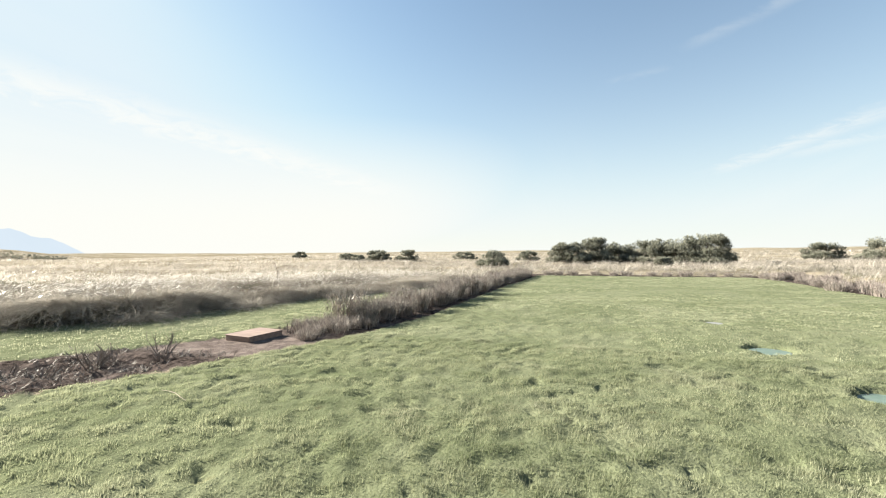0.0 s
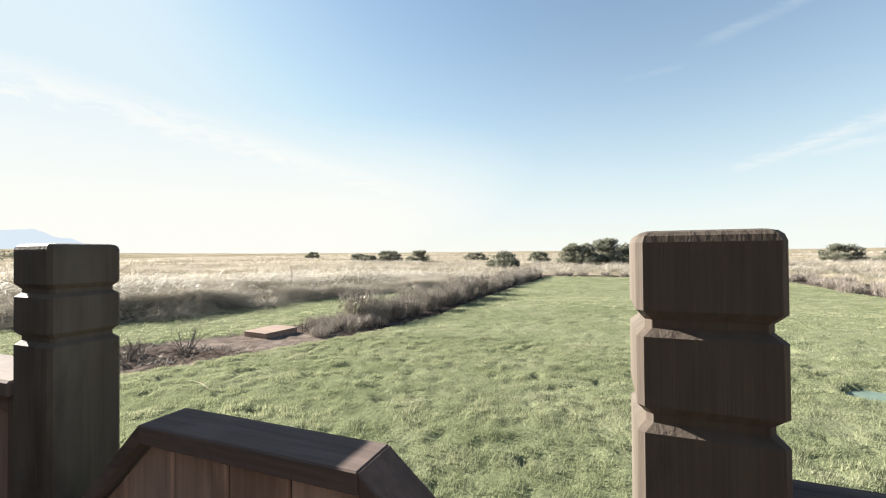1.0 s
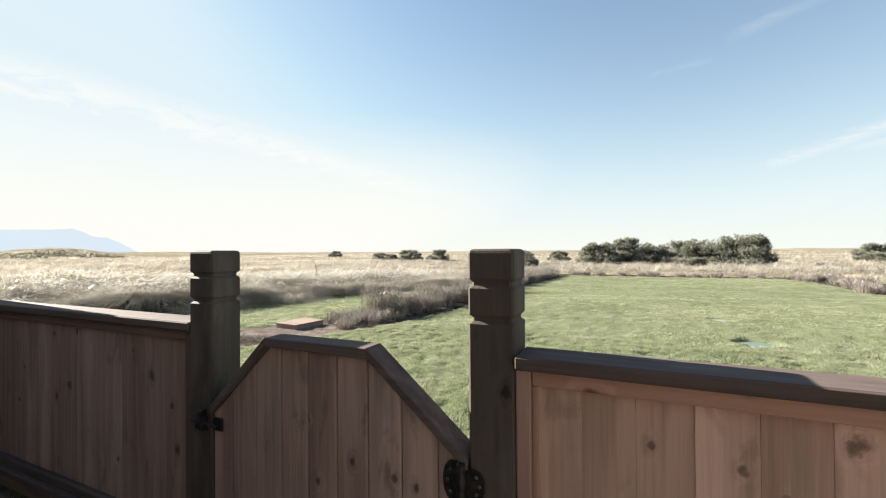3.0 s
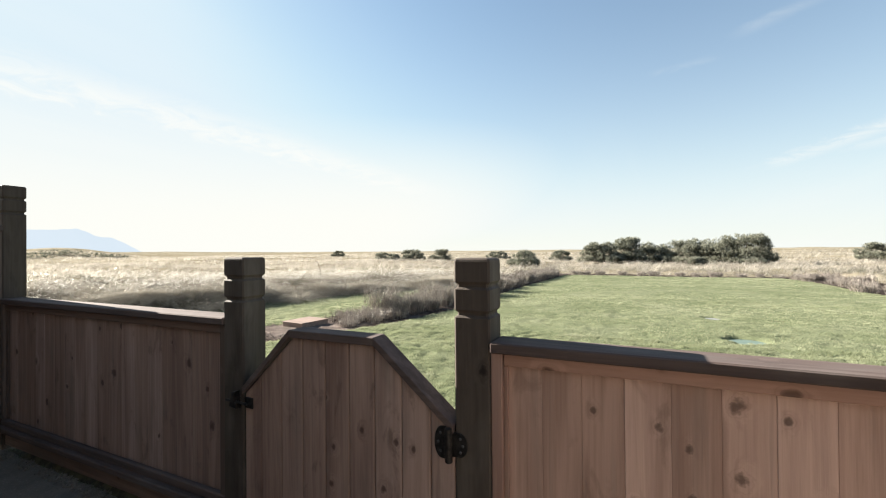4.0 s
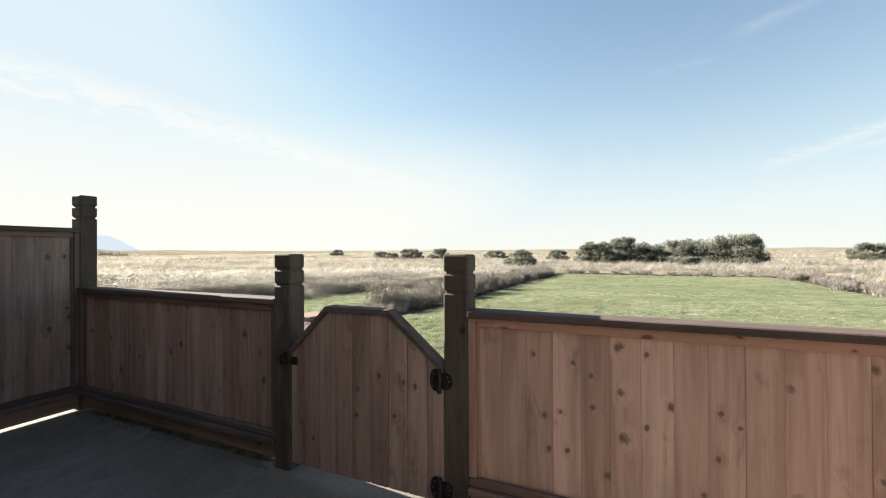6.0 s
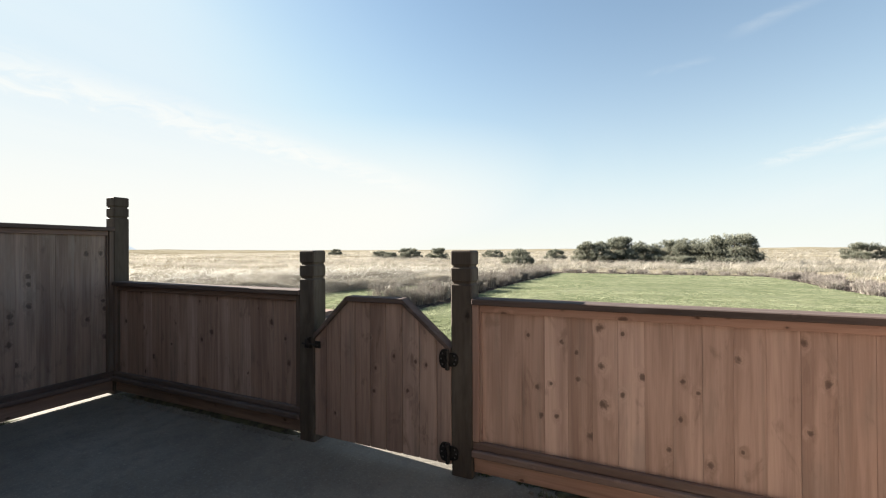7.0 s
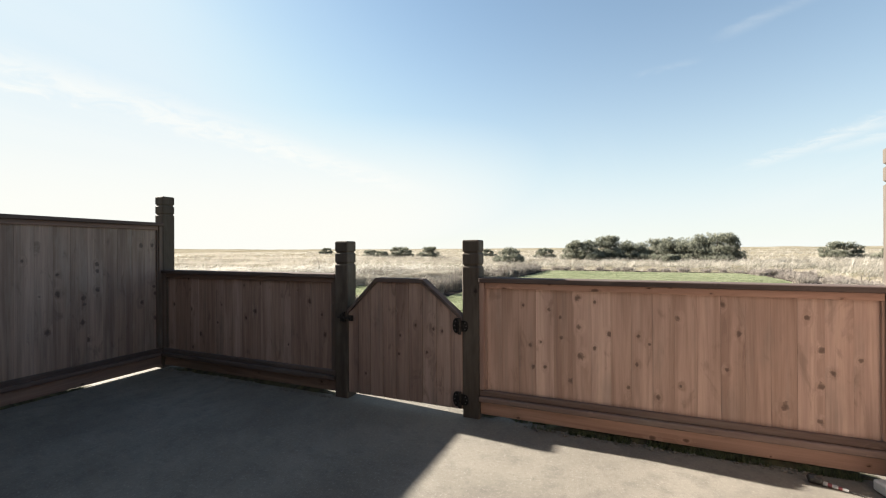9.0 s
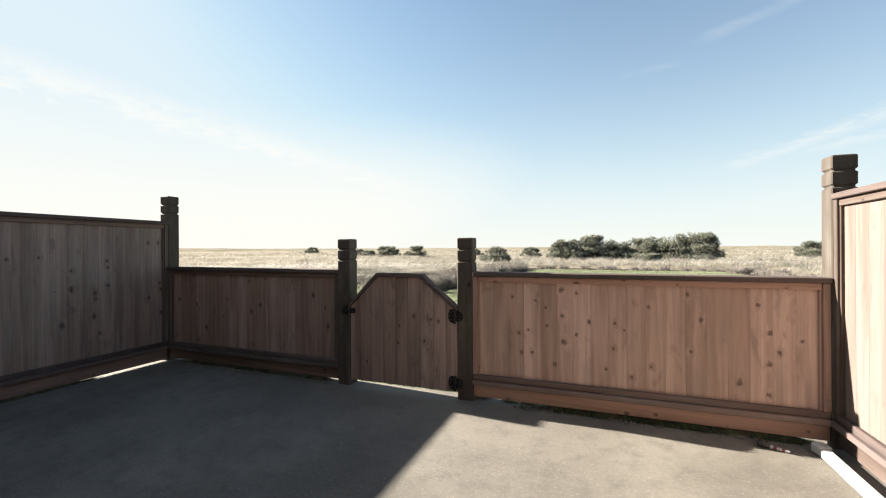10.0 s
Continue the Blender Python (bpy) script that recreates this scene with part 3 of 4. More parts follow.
def fence_post(x, y, top, label, knots=()):
    """A square post with eased corners and two grooves cut round its head. x, y: its corner nearest the patio and to the west."""
    w, c = 0.07, 0.007
    bm = bmesh.new()
    prof = [(0.0, w), (top - 0.222, w), (top - 0.213, w - 0.0095), (top - 0.204, w - 0.0095), (top - 0.193, w), (top - 0.117, w), (top - 0.108, w - 0.0095),
            (top - 0.099, w - 0.0095), (top - 0.088, w), (top - 0.013, w), (top - 0.006, w - 0.002), (top - 0.002, w - 0.006), (top, w - 0.013)]
    rings = []
    for z, h in prof:
        q = [(-h + c, -h), (h - c, -h), (h, -h + c), (h, h - c), (h - c, h), (-h + c, h), (-h, h - c), (-h, -h + c)]
        rings.append([bm.verts.new((a, b, z)) for a, b in q])
    for a, b in zip(rings, rings[1:]):
        for j in range(8):
            bm.faces.new((a[j], a[(j + 1) % 8], b[(j + 1) % 8], b[j]))
    bm.faces.new(rings[0][::-1])
    bm.faces.new(rings[-1])
    ob = grain(mesh_object("fence_post", bm, POST_WOOD), 0.5, knots)
    ob.matrix_world = pose(x + w, y + w, 0)
    return tagged(ob, label, "fence post", "fence posts")


GATE_TOP, TALL_TOP, LOW_TOP = 1.434, 1.682, 1.128
fence_post(-1.257, 0, GATE_TOP + 0.003, "dark weathered square wooden gate post with two grooves and latch")
fence_post(0.0, 0, GATE_TOP - 0.003, "dark weathered square wooden gate post with two grooves and hinges", ((0.045, 1.02, 0.022),))
fence_post(-3.838, 0.02, 1.993, "tall dark weathered wooden corner post with two grooves, in shade")
fence_post(2.617, 0, 1.94, "tall weathered wooden corner post with two grooves, its side in sunlight")


# ---------------------------------------------------------------- fence panels
def fence_panel(m, length, top, boards, label, board_mat, rail_mat, trim_mat, ledge_mat, knots, chance, tones):
    """A framed panel of upright boards. Local x runs along it, the patio is at -y, the slab at z = 0."""
    root = tagged(new("fence"), label, "fence", "patio fences")
    root.matrix_world = m
    L = length
    g = random.Random(boards + round(length * 100) + round(m.translation.x * 10))
    part("cap", block(0.002, L - 0.002, -0.014, 0.128, top - 0.038, top, 0.005), CAP_WOOD, root, "dark weathered flat cap board")
    part("top_rail", block(0.046, L - 0.046, 0.014, 0.036, top - 0.084, top - 0.0385, 0.003), rail_mat, root)
    part("top_rail", block(0.002, L - 0.002, 0.064, 0.102, top - 0.128, top - 0.0385, 0.003), rail_mat, root)
    for x0, x1 in ((0.002, 0.044), (L - 0.044, L - 0.002)):
        part("side_trim", block(x0, x1, 0.002, 0.062, 0.237, top - 0.0385, 0.004), trim_mat, root)
    for x0, x1 in ((0.0445, 0.060), (L - 0.060, L - 0.0445)):
        part("bead", block(x0, x1, 0.018, 0.0365, 0.237, top - 0.085, 0.002), trim_mat, root)
    part("upper_rail", block(0.002, L - 0.002, 0.004, 0.0365, 0.1884, 0.236, 0.006), ledge_mat, root)
    part("lower_rail", block(0.002, L - 0.002, -0.022, 0.10, 0.148, 0.188, 0.006), ledge_mat, root)
    part("kickboard", block(0.002, L - 0.002, 0.026, 0.064, 0.036 if top < 1.2 else 0.021, 0.147, 0.004), rail_mat, root, "reddish horizontal kickboard with knots")
    w = (L - 0.09) / boards
    mesh = None
    for i in range(boards):
        mid = 0.045 + w * (i + 0.5)
        if mesh is None:
            ob = part("board", block(-w / 2 + 0.0002, w / 2 - 0.0002, 0.037, 0.0615, 0.180, top - 0.030, 0.0013), board_mat, root)
            mesh = ob.data
        else:
            ob = new("board", mesh)
            ob.parent = root
        ob.matrix_basis = pose(mid, 0.0006 * ((i * 7) % 3 - 1), 0)
        mine = [(x - mid, z, r) for x, z, r in knots if abs(x - mid) <= w / 2]
        for _ in range(2):
            if len(mine) < 4 and g.random() < chance:
                mine.append((g.uniform(-0.4, 0.4) * w, g.uniform(0.26, top - 0.12), g.uniform(0.010, 0.026)))
        grain(ob, tones.get(i, g.random()), mine[:4])
    return root


# knots that show in the boards: along the panel, height, radius
KNOTS_LOW = ((0.747, 0.994, 0.024), (0.866, 0.966, 0.014), (0.346, 0.919, 0.015), (0.541, 0.903, 0.018), (0.624, 0.845, 0.017), (0.755, 0.777, 0.025), (0.632, 0.691, 0.018), (0.398, 0.619, 0.018),
             (0.479, 0.649, 0.014), (0.864, 0.637, 0.018), (0.767, 0.566, 0.030), (0.421, 0.454, 0.018), (0.511, 0.461, 0.018), (0.699, 0.379, 0.030), (0.963, 0.743, 0.022), (1.151, 0.745, 0.018))
KNOTS_LOW += ((1.391, 0.884, 0.021), (1.643, 0.987, 0.022), (1.737, 0.804, 0.022), (1.22, 0.692, 0.017), (1.138, 0.545, 0.018), (1.088, 0.376, 0.021), (1.667, 0.563, 0.017), (1.408, 0.425, 0.014),
              (2.084, 0.927, 0.022), (2.148, 0.729, 0.025), (2.205, 0.6, 0.019), (2.147, 0.516, 0.024), (1.974, 0.367, 0.030), (2.146, 0.3, 0.022), (1.27, 0.333, 0.022), (2.332, 0.684, 0.018))
KNOTS_SHADED = ((0.156, 0.745, 0.024), (0.439, 0.702, 0.032), (0.395, 1.041, 0.018), (1.4, 0.73, 0.030), (1.481, 1.023, 0.022), (2.288, 0.55, 0.029), (1.278, 0.657, 0.022), (0.592, 0.432, 0.028), (2.255, 0.739, 0.016), (0.858, 0.578, 0.018))
KNOTS_TALL = ((4.397, 1.423, 0.028), (4.516, 1.424, 0.024), (3.971, 1.224, 0.028), (3.976, 1.151, 0.026), (3.975, 0.964, 0.028), (3.853, 0.897, 0.032), (3.858, 0.826, 0.022), (3.847, 0.651, 0.032), (3.646, 0.946, 0.030),
              (3.39, 1.272, 0.020), (4.534, 0.951, 0.024), (4.547, 0.869, 0.024), (4.407, 0.783, 0.029), (4.546, 0.591, 0.028), (3.571, 0.599, 0.034), (3.642, 1.132, 0.020), (3.888, 0.467, 0.026))
fence_panel(pose(0.14, 0, 0), 2.477, LOW_TOP, 18, "low reddish knotty cedar fence with dark cap beside the gate", CEDAR, CEDAR_RAIL, CEDAR_TRIM, CEDAR_LEDGE,
            KNOTS_LOW, 0.04, {13: 0.12, 14: 0.05, 15: 0.75, 16: 0.65})
# the two left panels take dark cap wood for their shaded ledges
fence_panel(pose(-3.698, 0.008, 0), 2.441, LOW_TOP + 0.006, 18, "low shaded brown cedar fence with dark cap beside the gate", SHADE_CEDAR, SHADE_RAIL, SHADE_TRIM, CAP_WOOD, KNOTS_SHADED, 0.12, {})
fence_panel(pose(-3.702, BACK + 0.01, 0, 0, 0, 90), 4.616, TALL_TOP, 33, "tall shaded cedar privacy fence with pale weathered boards", TALL_CEDAR, SHADE_RAIL, SHADE_TRIM, CAP_WOOD, KNOTS_TALL, 0.16, {})
fence_panel(pose(2.623, 0.003, 0, 0, 0, -90), 4.59, TALL_TOP, 33, "tall sunlit cedar privacy fence with pale boards", SUN_CEDAR, SUN_RAIL, SUN_TRIM, CAP_WOOD, (), 0.25, {})


# ---------------------------------------------------------------- gate
KNOTS_GATE = ((0.497, 0.824, 0.013), (0.538, 0.614, 0.016), (0.525, 0.455, 0.017), (0.791, 0.49, 0.020), (0.853, 0.695, 0.020), (0.931, 0.679, 0.016), (0.689, 0.712, 0.016), (0.188, 0.249, 0.016))


def build_gate():
    root = tagged(new("gate"), "closed cedar garden gate with clipped top corners and dark cap boards", "gate")
    root.matrix_world = pose(-1.111, 0.004, 0)
    W, bottom, shoulder, peak, xl, xr = 1.109, 0.060, 0.775, 1.072, 0.312, 0.745
    edges = [0.0] + [0.107 + 0.1285 * i for i in range(8)] + [W]
    g = random.Random(4)

    def roof(x):
        return float(np.interp(x, (0, xl, xr, W), (shoulder, peak, peak, shoulder)))
    for a, b in zip(edges, edges[1:]):
        a, b = a + 0.0014, b - 0.0014
        tops = [a] + [x for x in (xl, xr) if a < x < b] + [b]
        out = [(a, bottom), (b, bottom)] + [(x, roof(x)) for x in reversed(tops)]
        grain(part("board", prism(out, 0.0, 0.024, 0.005), SHADE_CEDAR, root), g.random(), [q for q in KNOTS_GATE if a < q[0] < b])
    t = 0.034

    def cap(a, b):
        (x0, z0), (x1, z1) = a, b
        return prism([(x0, z0), (x1, z1), (x1, z1 + t), (x0, z0 + t)], -0.020, 0.072, 0.0025)
    part("cap", cap((xl - 0.012, peak + 0.001), (xr + 0.012, peak + 0.001)), CAP_WOOD, root, "dark flat cap board")
    part("cap", cap((0.0, shoulder + 0.002), (xl - 0.0121, peak + 0.001)), CAP_WOOD, root, "dark sloping cap board")
    part("cap", cap((xr + 0.0121, peak + 0.001), (W, shoulder + 0.002)), CAP_WOOD, root, "dark sloping cap board")
    part("rail", block(0.03, W - 0.03, 0.025, 0.062, 0.14, 0.23, 0.004), CEDAR_RAIL, root)
    part("rail", block(0.03, W - 0.03, 0.025, 0.062, 0.66, 0.75, 0.004), CEDAR_RAIL, root)
    return root


gate = build_gate()


def build_hinge(z):
    """A heavy butterfly hinge: a fat knuckle between a rounded leaf on the gate and one on the post."""
    root = new("hinge")
    root["label"] = "black iron butterfly hinge with rounded leaves"
    root.parent = gate
    root.matrix_basis = pose(1.092, -0.004, z)
    for sgn, name, y, wide, tall in ((-1, "gate_leaf", 0.0035, 0.066, 0.062), (1, "post_leaf", -0.0005, 0.072, 0.046)):
        out = [(sgn * 0.004, tall), (sgn * wide * 0.5, tall * 0.98)] + [(sgn * (wide * 0.5 + wide * 0.5 * math.sin(a)), tall * math.cos(a)) for a in np.linspace(0.3, math.pi - 0.3, 9)] + [(sgn * wide * 0.5, -tall * 0.98), (sgn * 0.004, -tall)]
        part(name, prism(out, y - 0.006, y, 0.0012), BLACK_IRON, root)
        for a in (-0.55, 0.0, 0.55):
            p, q = sgn * (0.74 if a == 0 else 0.60) * wide, a * tall
            part("screw", tube(bmesh.new(), [(p, y - 0.0058, q), (p, y - 0.0085, q)], (0.006, 0.004), 8), SCREW, root)
    part("knuckle", tube(bmesh.new(), [(0, -0.016, -0.066), (0, -0.016, -0.062), (0, -0.016, 0.062), (0, -0.016, 0.066)], (0.011, 0.0145, 0.0145, 0.011), 12), BLACK_IRON, root)


build_hinge(0.735)
build_hinge(0.140)


def build_latch():
    root = new("latch")
    root["label"] = "black iron gate latch with a bar"
    root.parent = gate
    root.matrix_basis = pose(-0.054, -0.004, 0.735)
    part("plate", block(-0.035, 0.028, -0.006, -0.0005, -0.035, 0.035, 0.002), BLACK_IRON, root)
    part("catch", prism([(-0.012, -0.02), (0.036, -0.026), (0.040, 0.0), (0.022, 0.004), (0.022, 0.030), (0.034, 0.058), (0.012, 0.052), (0.0, 0.02)], -0.036, -0.0065, 0.002), BLACK_IRON, root)
    part("bar", tube(bmesh.new(), [(-0.045, -0.022, 0.004), (0.050, -0.024, 0.004), (0.100, -0.020, -0.002)], (0.006, 0.006, 0.006), 8), BLACK_IRON, root)
    part("strike_plate", block(0.062, 0.112, -0.0045, 0.0035, -0.026, 0.026, 0.002), BLACK_IRON, root)
    part("screw", tube(bmesh.new(), [(-0.024, -0.0055, 0.002), (-0.024, -0.011, 0.002)], (0.006, 0.005), 8), SCREW, root)


build_latch()


# ---------------------------------------------------------------- small things on the patio
def build_downspout():
    root = tagged(new("downspout"), "white rectangular vinyl drain pipe lying along the fence foot", "drain pipe")
    root.matrix_world = pose(2.512, -0.075, 0.0)
    bm = block(-0.031, 0.031, -4.3, -0.045, 0.001, 0.056, 0.010)
    part("pipe", bm, WHITE_VINYL, root)
    bm = block(-0.037, 0.037, -0.09, 0.0, 0.001, 0.064, 0.010)
    bmesh.ops.rotate(bm, cent=(0, -0.05, 0), matrix=Matrix.Rotation(radians(16), 3, "Z"), verts=bm.verts[:])
    part("end_collar", bm, WHITE_VINYL, root)


build_downspout()


def build_tool():
    root = tagged(new("hand_tool"), "small dark hand tool with red banded handle on the slab", "hand tool")
    root.matrix_world = pose(2.20, -0.135, 0.016, 0, 0, -20) @ Matrix.Diagonal((0.84, 0.84, 0.84, 1))
    part("head", tube(bmesh.new(), [(-0.045, 0.0, 0.0), (-0.03, 0.003, 0.006), (-0.005, 0.004, 0.012), (0.022, 0, 0.006), (0.035, 0, 0)], (0.018, 0.032, 0.034, 0.026, 0.012), 10), DARK_PLASTIC, root)
    x = 0.036
    for i, (ln, mat, name) in enumerate(((0.022, GREY_PLASTIC, "grip"), (0.022, RED_PAINT, "band"), (0.03, GREY_PLASTIC, "grip"), (0.020, RED_PAINT, "band"), (0.03, GREY_PLASTIC, "grip"))):
        r = 0.014 - 0.001 * i
        part(name, tube(bmesh.new(), [(x, 0, -0.002 - i * 0.001), (x + ln * 0.5, 0, -0.002 - i * 0.001), (x + ln, 0, -0.003 - i * 0.001)], (r, r * 1.1, r), 10), mat, root)
        x += ln
    part("shaft", tube(bmesh.new(), [(x, 0, -0.008), (x + 0.075, 0, -0.013)], (0.005, 0.004), 8), DARK_PLASTIC, root)


build_tool()

# ---------------------------------------------------------------- things on the lawn and beds
def ground_at(x, y):
    return float(height(np.array([x]), np.array([y]))[0])


HX, HY = -6.90, 6.62


def build_hatch():
    z = LAWN_Z - 0.03
    root = tagged(new("hatch_box"), "low brown wooden hatch box standing on bare soil", "hatch box")
    root.matrix_world = pose(HX, HY, z, 0, 0, -6)
    part("lid", block(-0.36, 0.36, -0.43, 0.43, 0.060, 0.080, 0.004), HATCH, root)
    for x0, x1, y0, y1 in ((-0.345, 0.345, -0.415, -0.38), (-0.345, 0.345, 0.38, 0.415), (-0.345, -0.31, -0.3795, 0.3795), (0.31, 0.345, -0.3795, 0.3795)):
        part("side", block(x0, x1, y0, y1, -0.06, 0.0598, 0.003), HATCH, root)


build_hatch()


def septic_lid(x, y, r, mat, label, lift=-0.004):
    root = tagged(new("access_lid"), label, "access lid", "lids in the lawn")
    z = ground_at(x, y) + lift
    root.matrix_world = pose(x, y, z)
    bm = bmesh.new()
    tube(bm, [(0, 0, -0.12), (0, 0, 0.0), (0, 0, 0.016), (0, 0, 0.022)], (r * 0.98, r, r, r - 0.012), 40)
    part("disc", bm, mat, root)
    for i in range(6):
        a = i * math.pi / 3
        part("bolt", tube(bmesh.new(), [(0.88 * r * math.cos(a), 0.88 * r * math.sin(a), 0.020), (0.88 * r * math.cos(a), 0.88 * r * math.sin(a), 0.028)], (0.012, 0.010), 6), SCREW, root)


septic_lid(*LIDS[0], GREY_LID, "small grey round access lid set in the lawn", 0.040)
septic_lid(*LIDS[1], GREEN_LID, "round green plastic access lid sunk in the lawn")
septic_lid(*LIDS[2], GREEN_LID, "round green plastic access lid sunk in the lawn")

bm = bmesh.new()
tube(bm, [(-5.16, 3.36, -0.235), (-5.0, 3.33, -0.22), (-4.84, 3.29, -0.215), (-4.68, 3.23, -0.225), (-4.56, 3.20, -0.24)], (0.002, 0.004, 0.0045, 0.004, 0.002), 5)
me_stick = mesh_object("dry_stalk", bm, STRAW)
tagged(me_stick, "pale dry bent stalk lying on the lawn", "stalk")


# ---------------------------------------------------------------- lawn grass
def lawn_points(n, x0, x1, y0, y1, keep):
    x, y = rng.uniform(x0, x1, n), rng.uniform(y0, y1, n)
    lawn, _ = zones(x, y)
    ok = (lawn > rng.uniform(-0.12, 0.10, n)) & keep(x, y)
    ok &= ~((x > SLAB_X0 - 0.05) & (x < SLAB_X1 + 0.05) & (y < SLAB_Y1 + 0.02))
    for lx, ly, lr in LIDS:
        ok &= np.hypot(x - lx, y - ly) > lr + 0.01
    return x[ok], y[ok]


def lawn_grass():
    """Turf: thin blades in uneven tufts, longer in some and worn in others."""
    sets = []
    for n, x0, x1, y0, y1, keep, ln, wd, pale, mixed in (
            (420000, -7.5, 5.5, 0.2, 7.5, lambda x, y: np.hypot(x, y) < 9.5, 0.046, 0.0065, 0.06, 0.50),
            (210000, -8.5, 9.3, 2.0, 15.5, lambda x, y: np.hypot(x, y) > 7.0, 0.036, 0.012, 0.40, 0.12),
            (160000, -6, 9.3, 14, 29.6, lambda x, y: y > 0, 0.024, 0.020, 0.40, 0.05),
            (170000, -17, -5, 0, 27, lambda x, y: x < along(BED_OUT, y), 0.042, 0.011, 0.58, 0.18)):
        x, y = lawn_points(n, x0, x1, y0, y1, keep)
        thin = rng.random(len(x)) > 0.85 * scuff(x, y)
        x, y = x[thin], y[thin]
        k = len(x)
        tuft = 0.6 * vnoise(x, y, 0.21, 21) + 0.4 * vnoise(x, y, 0.075, 22)
        grow = 0.30 + 1.9 * np.clip(tuft - 0.12, 0, 1) ** 1.5
        length = ln * rng.uniform(0.55, 1.2, k) * grow
        base = np.stack([x, y, height(x, y) - 0.006], -1)
        far = np.clip((y - 6) / 6, 0, 1)
        stripe = (0.34 + 0.35 * far) * (vnoise(0.30 * x + 0.15 * y, 2.4 * y - 0.75 * x, 1.0, 24) - 0.5) + 0.20 * (vnoise(0.2 * x, 6.5 * y - 2.0 * x, 1.0, 25) - 0.5)
        worn = 0.30 * (vnoise(x, y, 1.7, 23) - 0.5)
        tint = np.clip(stripe + worn + pale + 0.22 + mixed * (rng.random(k) - 0.4) + 0.3 * (tuft - 0.5), 0, 1)
        sets.append(blade_arrays(base, rng.normal(0.4, 1.3, k), length, wd * rng.uniform(0.7, 1.3, k), rng.uniform(0.1, 0.85, k), np.zeros(k), 1, tint))
    v, f, t = joined(*sets)
    tagged(array_mesh("lawn_grass", v, f, LAWN_BLADE, t), "short uneven green and yellow lawn grass", "grass", kind="stuff")


lawn_grass()


# ---------------------------------------------------------------- dune grass
def dune_tufts(n, xr, yr, keep, blades, length, width, segs, spread, pale=0.0, droop=0.0):
    x, y = rng.uniform(*xr, n), rng.uniform(*yr, n)
    lawn, bed = zones(x, y)
    ok = (np.maximum(lawn, bed) < -0.05) & keep(x, y)
    x, y = x[ok], y[ok]
    k = len(x)
    size = rng.uniform(0.6, 1.2, k) * (0.55 + 0.7 * vnoise(x, y, 2.6, 41))
    tone = np.clip(1.5 * (0.5 * vnoise(x, y, 0.9, 42) + 0.5 * vnoise(x, y, 2.4, 43)) - 0.25, 0, 1)
    idx = np.repeat(np.arange(k), blades)
    m = len(idx)
    az = rng.uniform(0, 2 * np.pi, m)
    rad = spread * np.sqrt(rng.random(m)) * size[idx]
    bx, by = x[idx] + rad * np.cos(az), y[idx] + rad * np.sin(az)
    base = np.stack([bx, by, height(bx, by) - 0.03], -1)
    wind = rng.normal(0.0, 0.7, m) - 0.3
    az2 = np.where(rng.random(m) < 0.55, wind, az)
    return blade_arrays(base, az2, length * size[idx] * rng.uniform(0.6, 1.15, m), width * rng.uniform(0.7, 1.3, m),
                        rng.uniform(0.05, 0.45 + droop, m), rng.uniform(0.2, 0.95 + droop, m), segs, np.clip(pale + (0.6 * tone[idx] + 0.55 * rng.random(m)) ** 1.6, 0, 1))


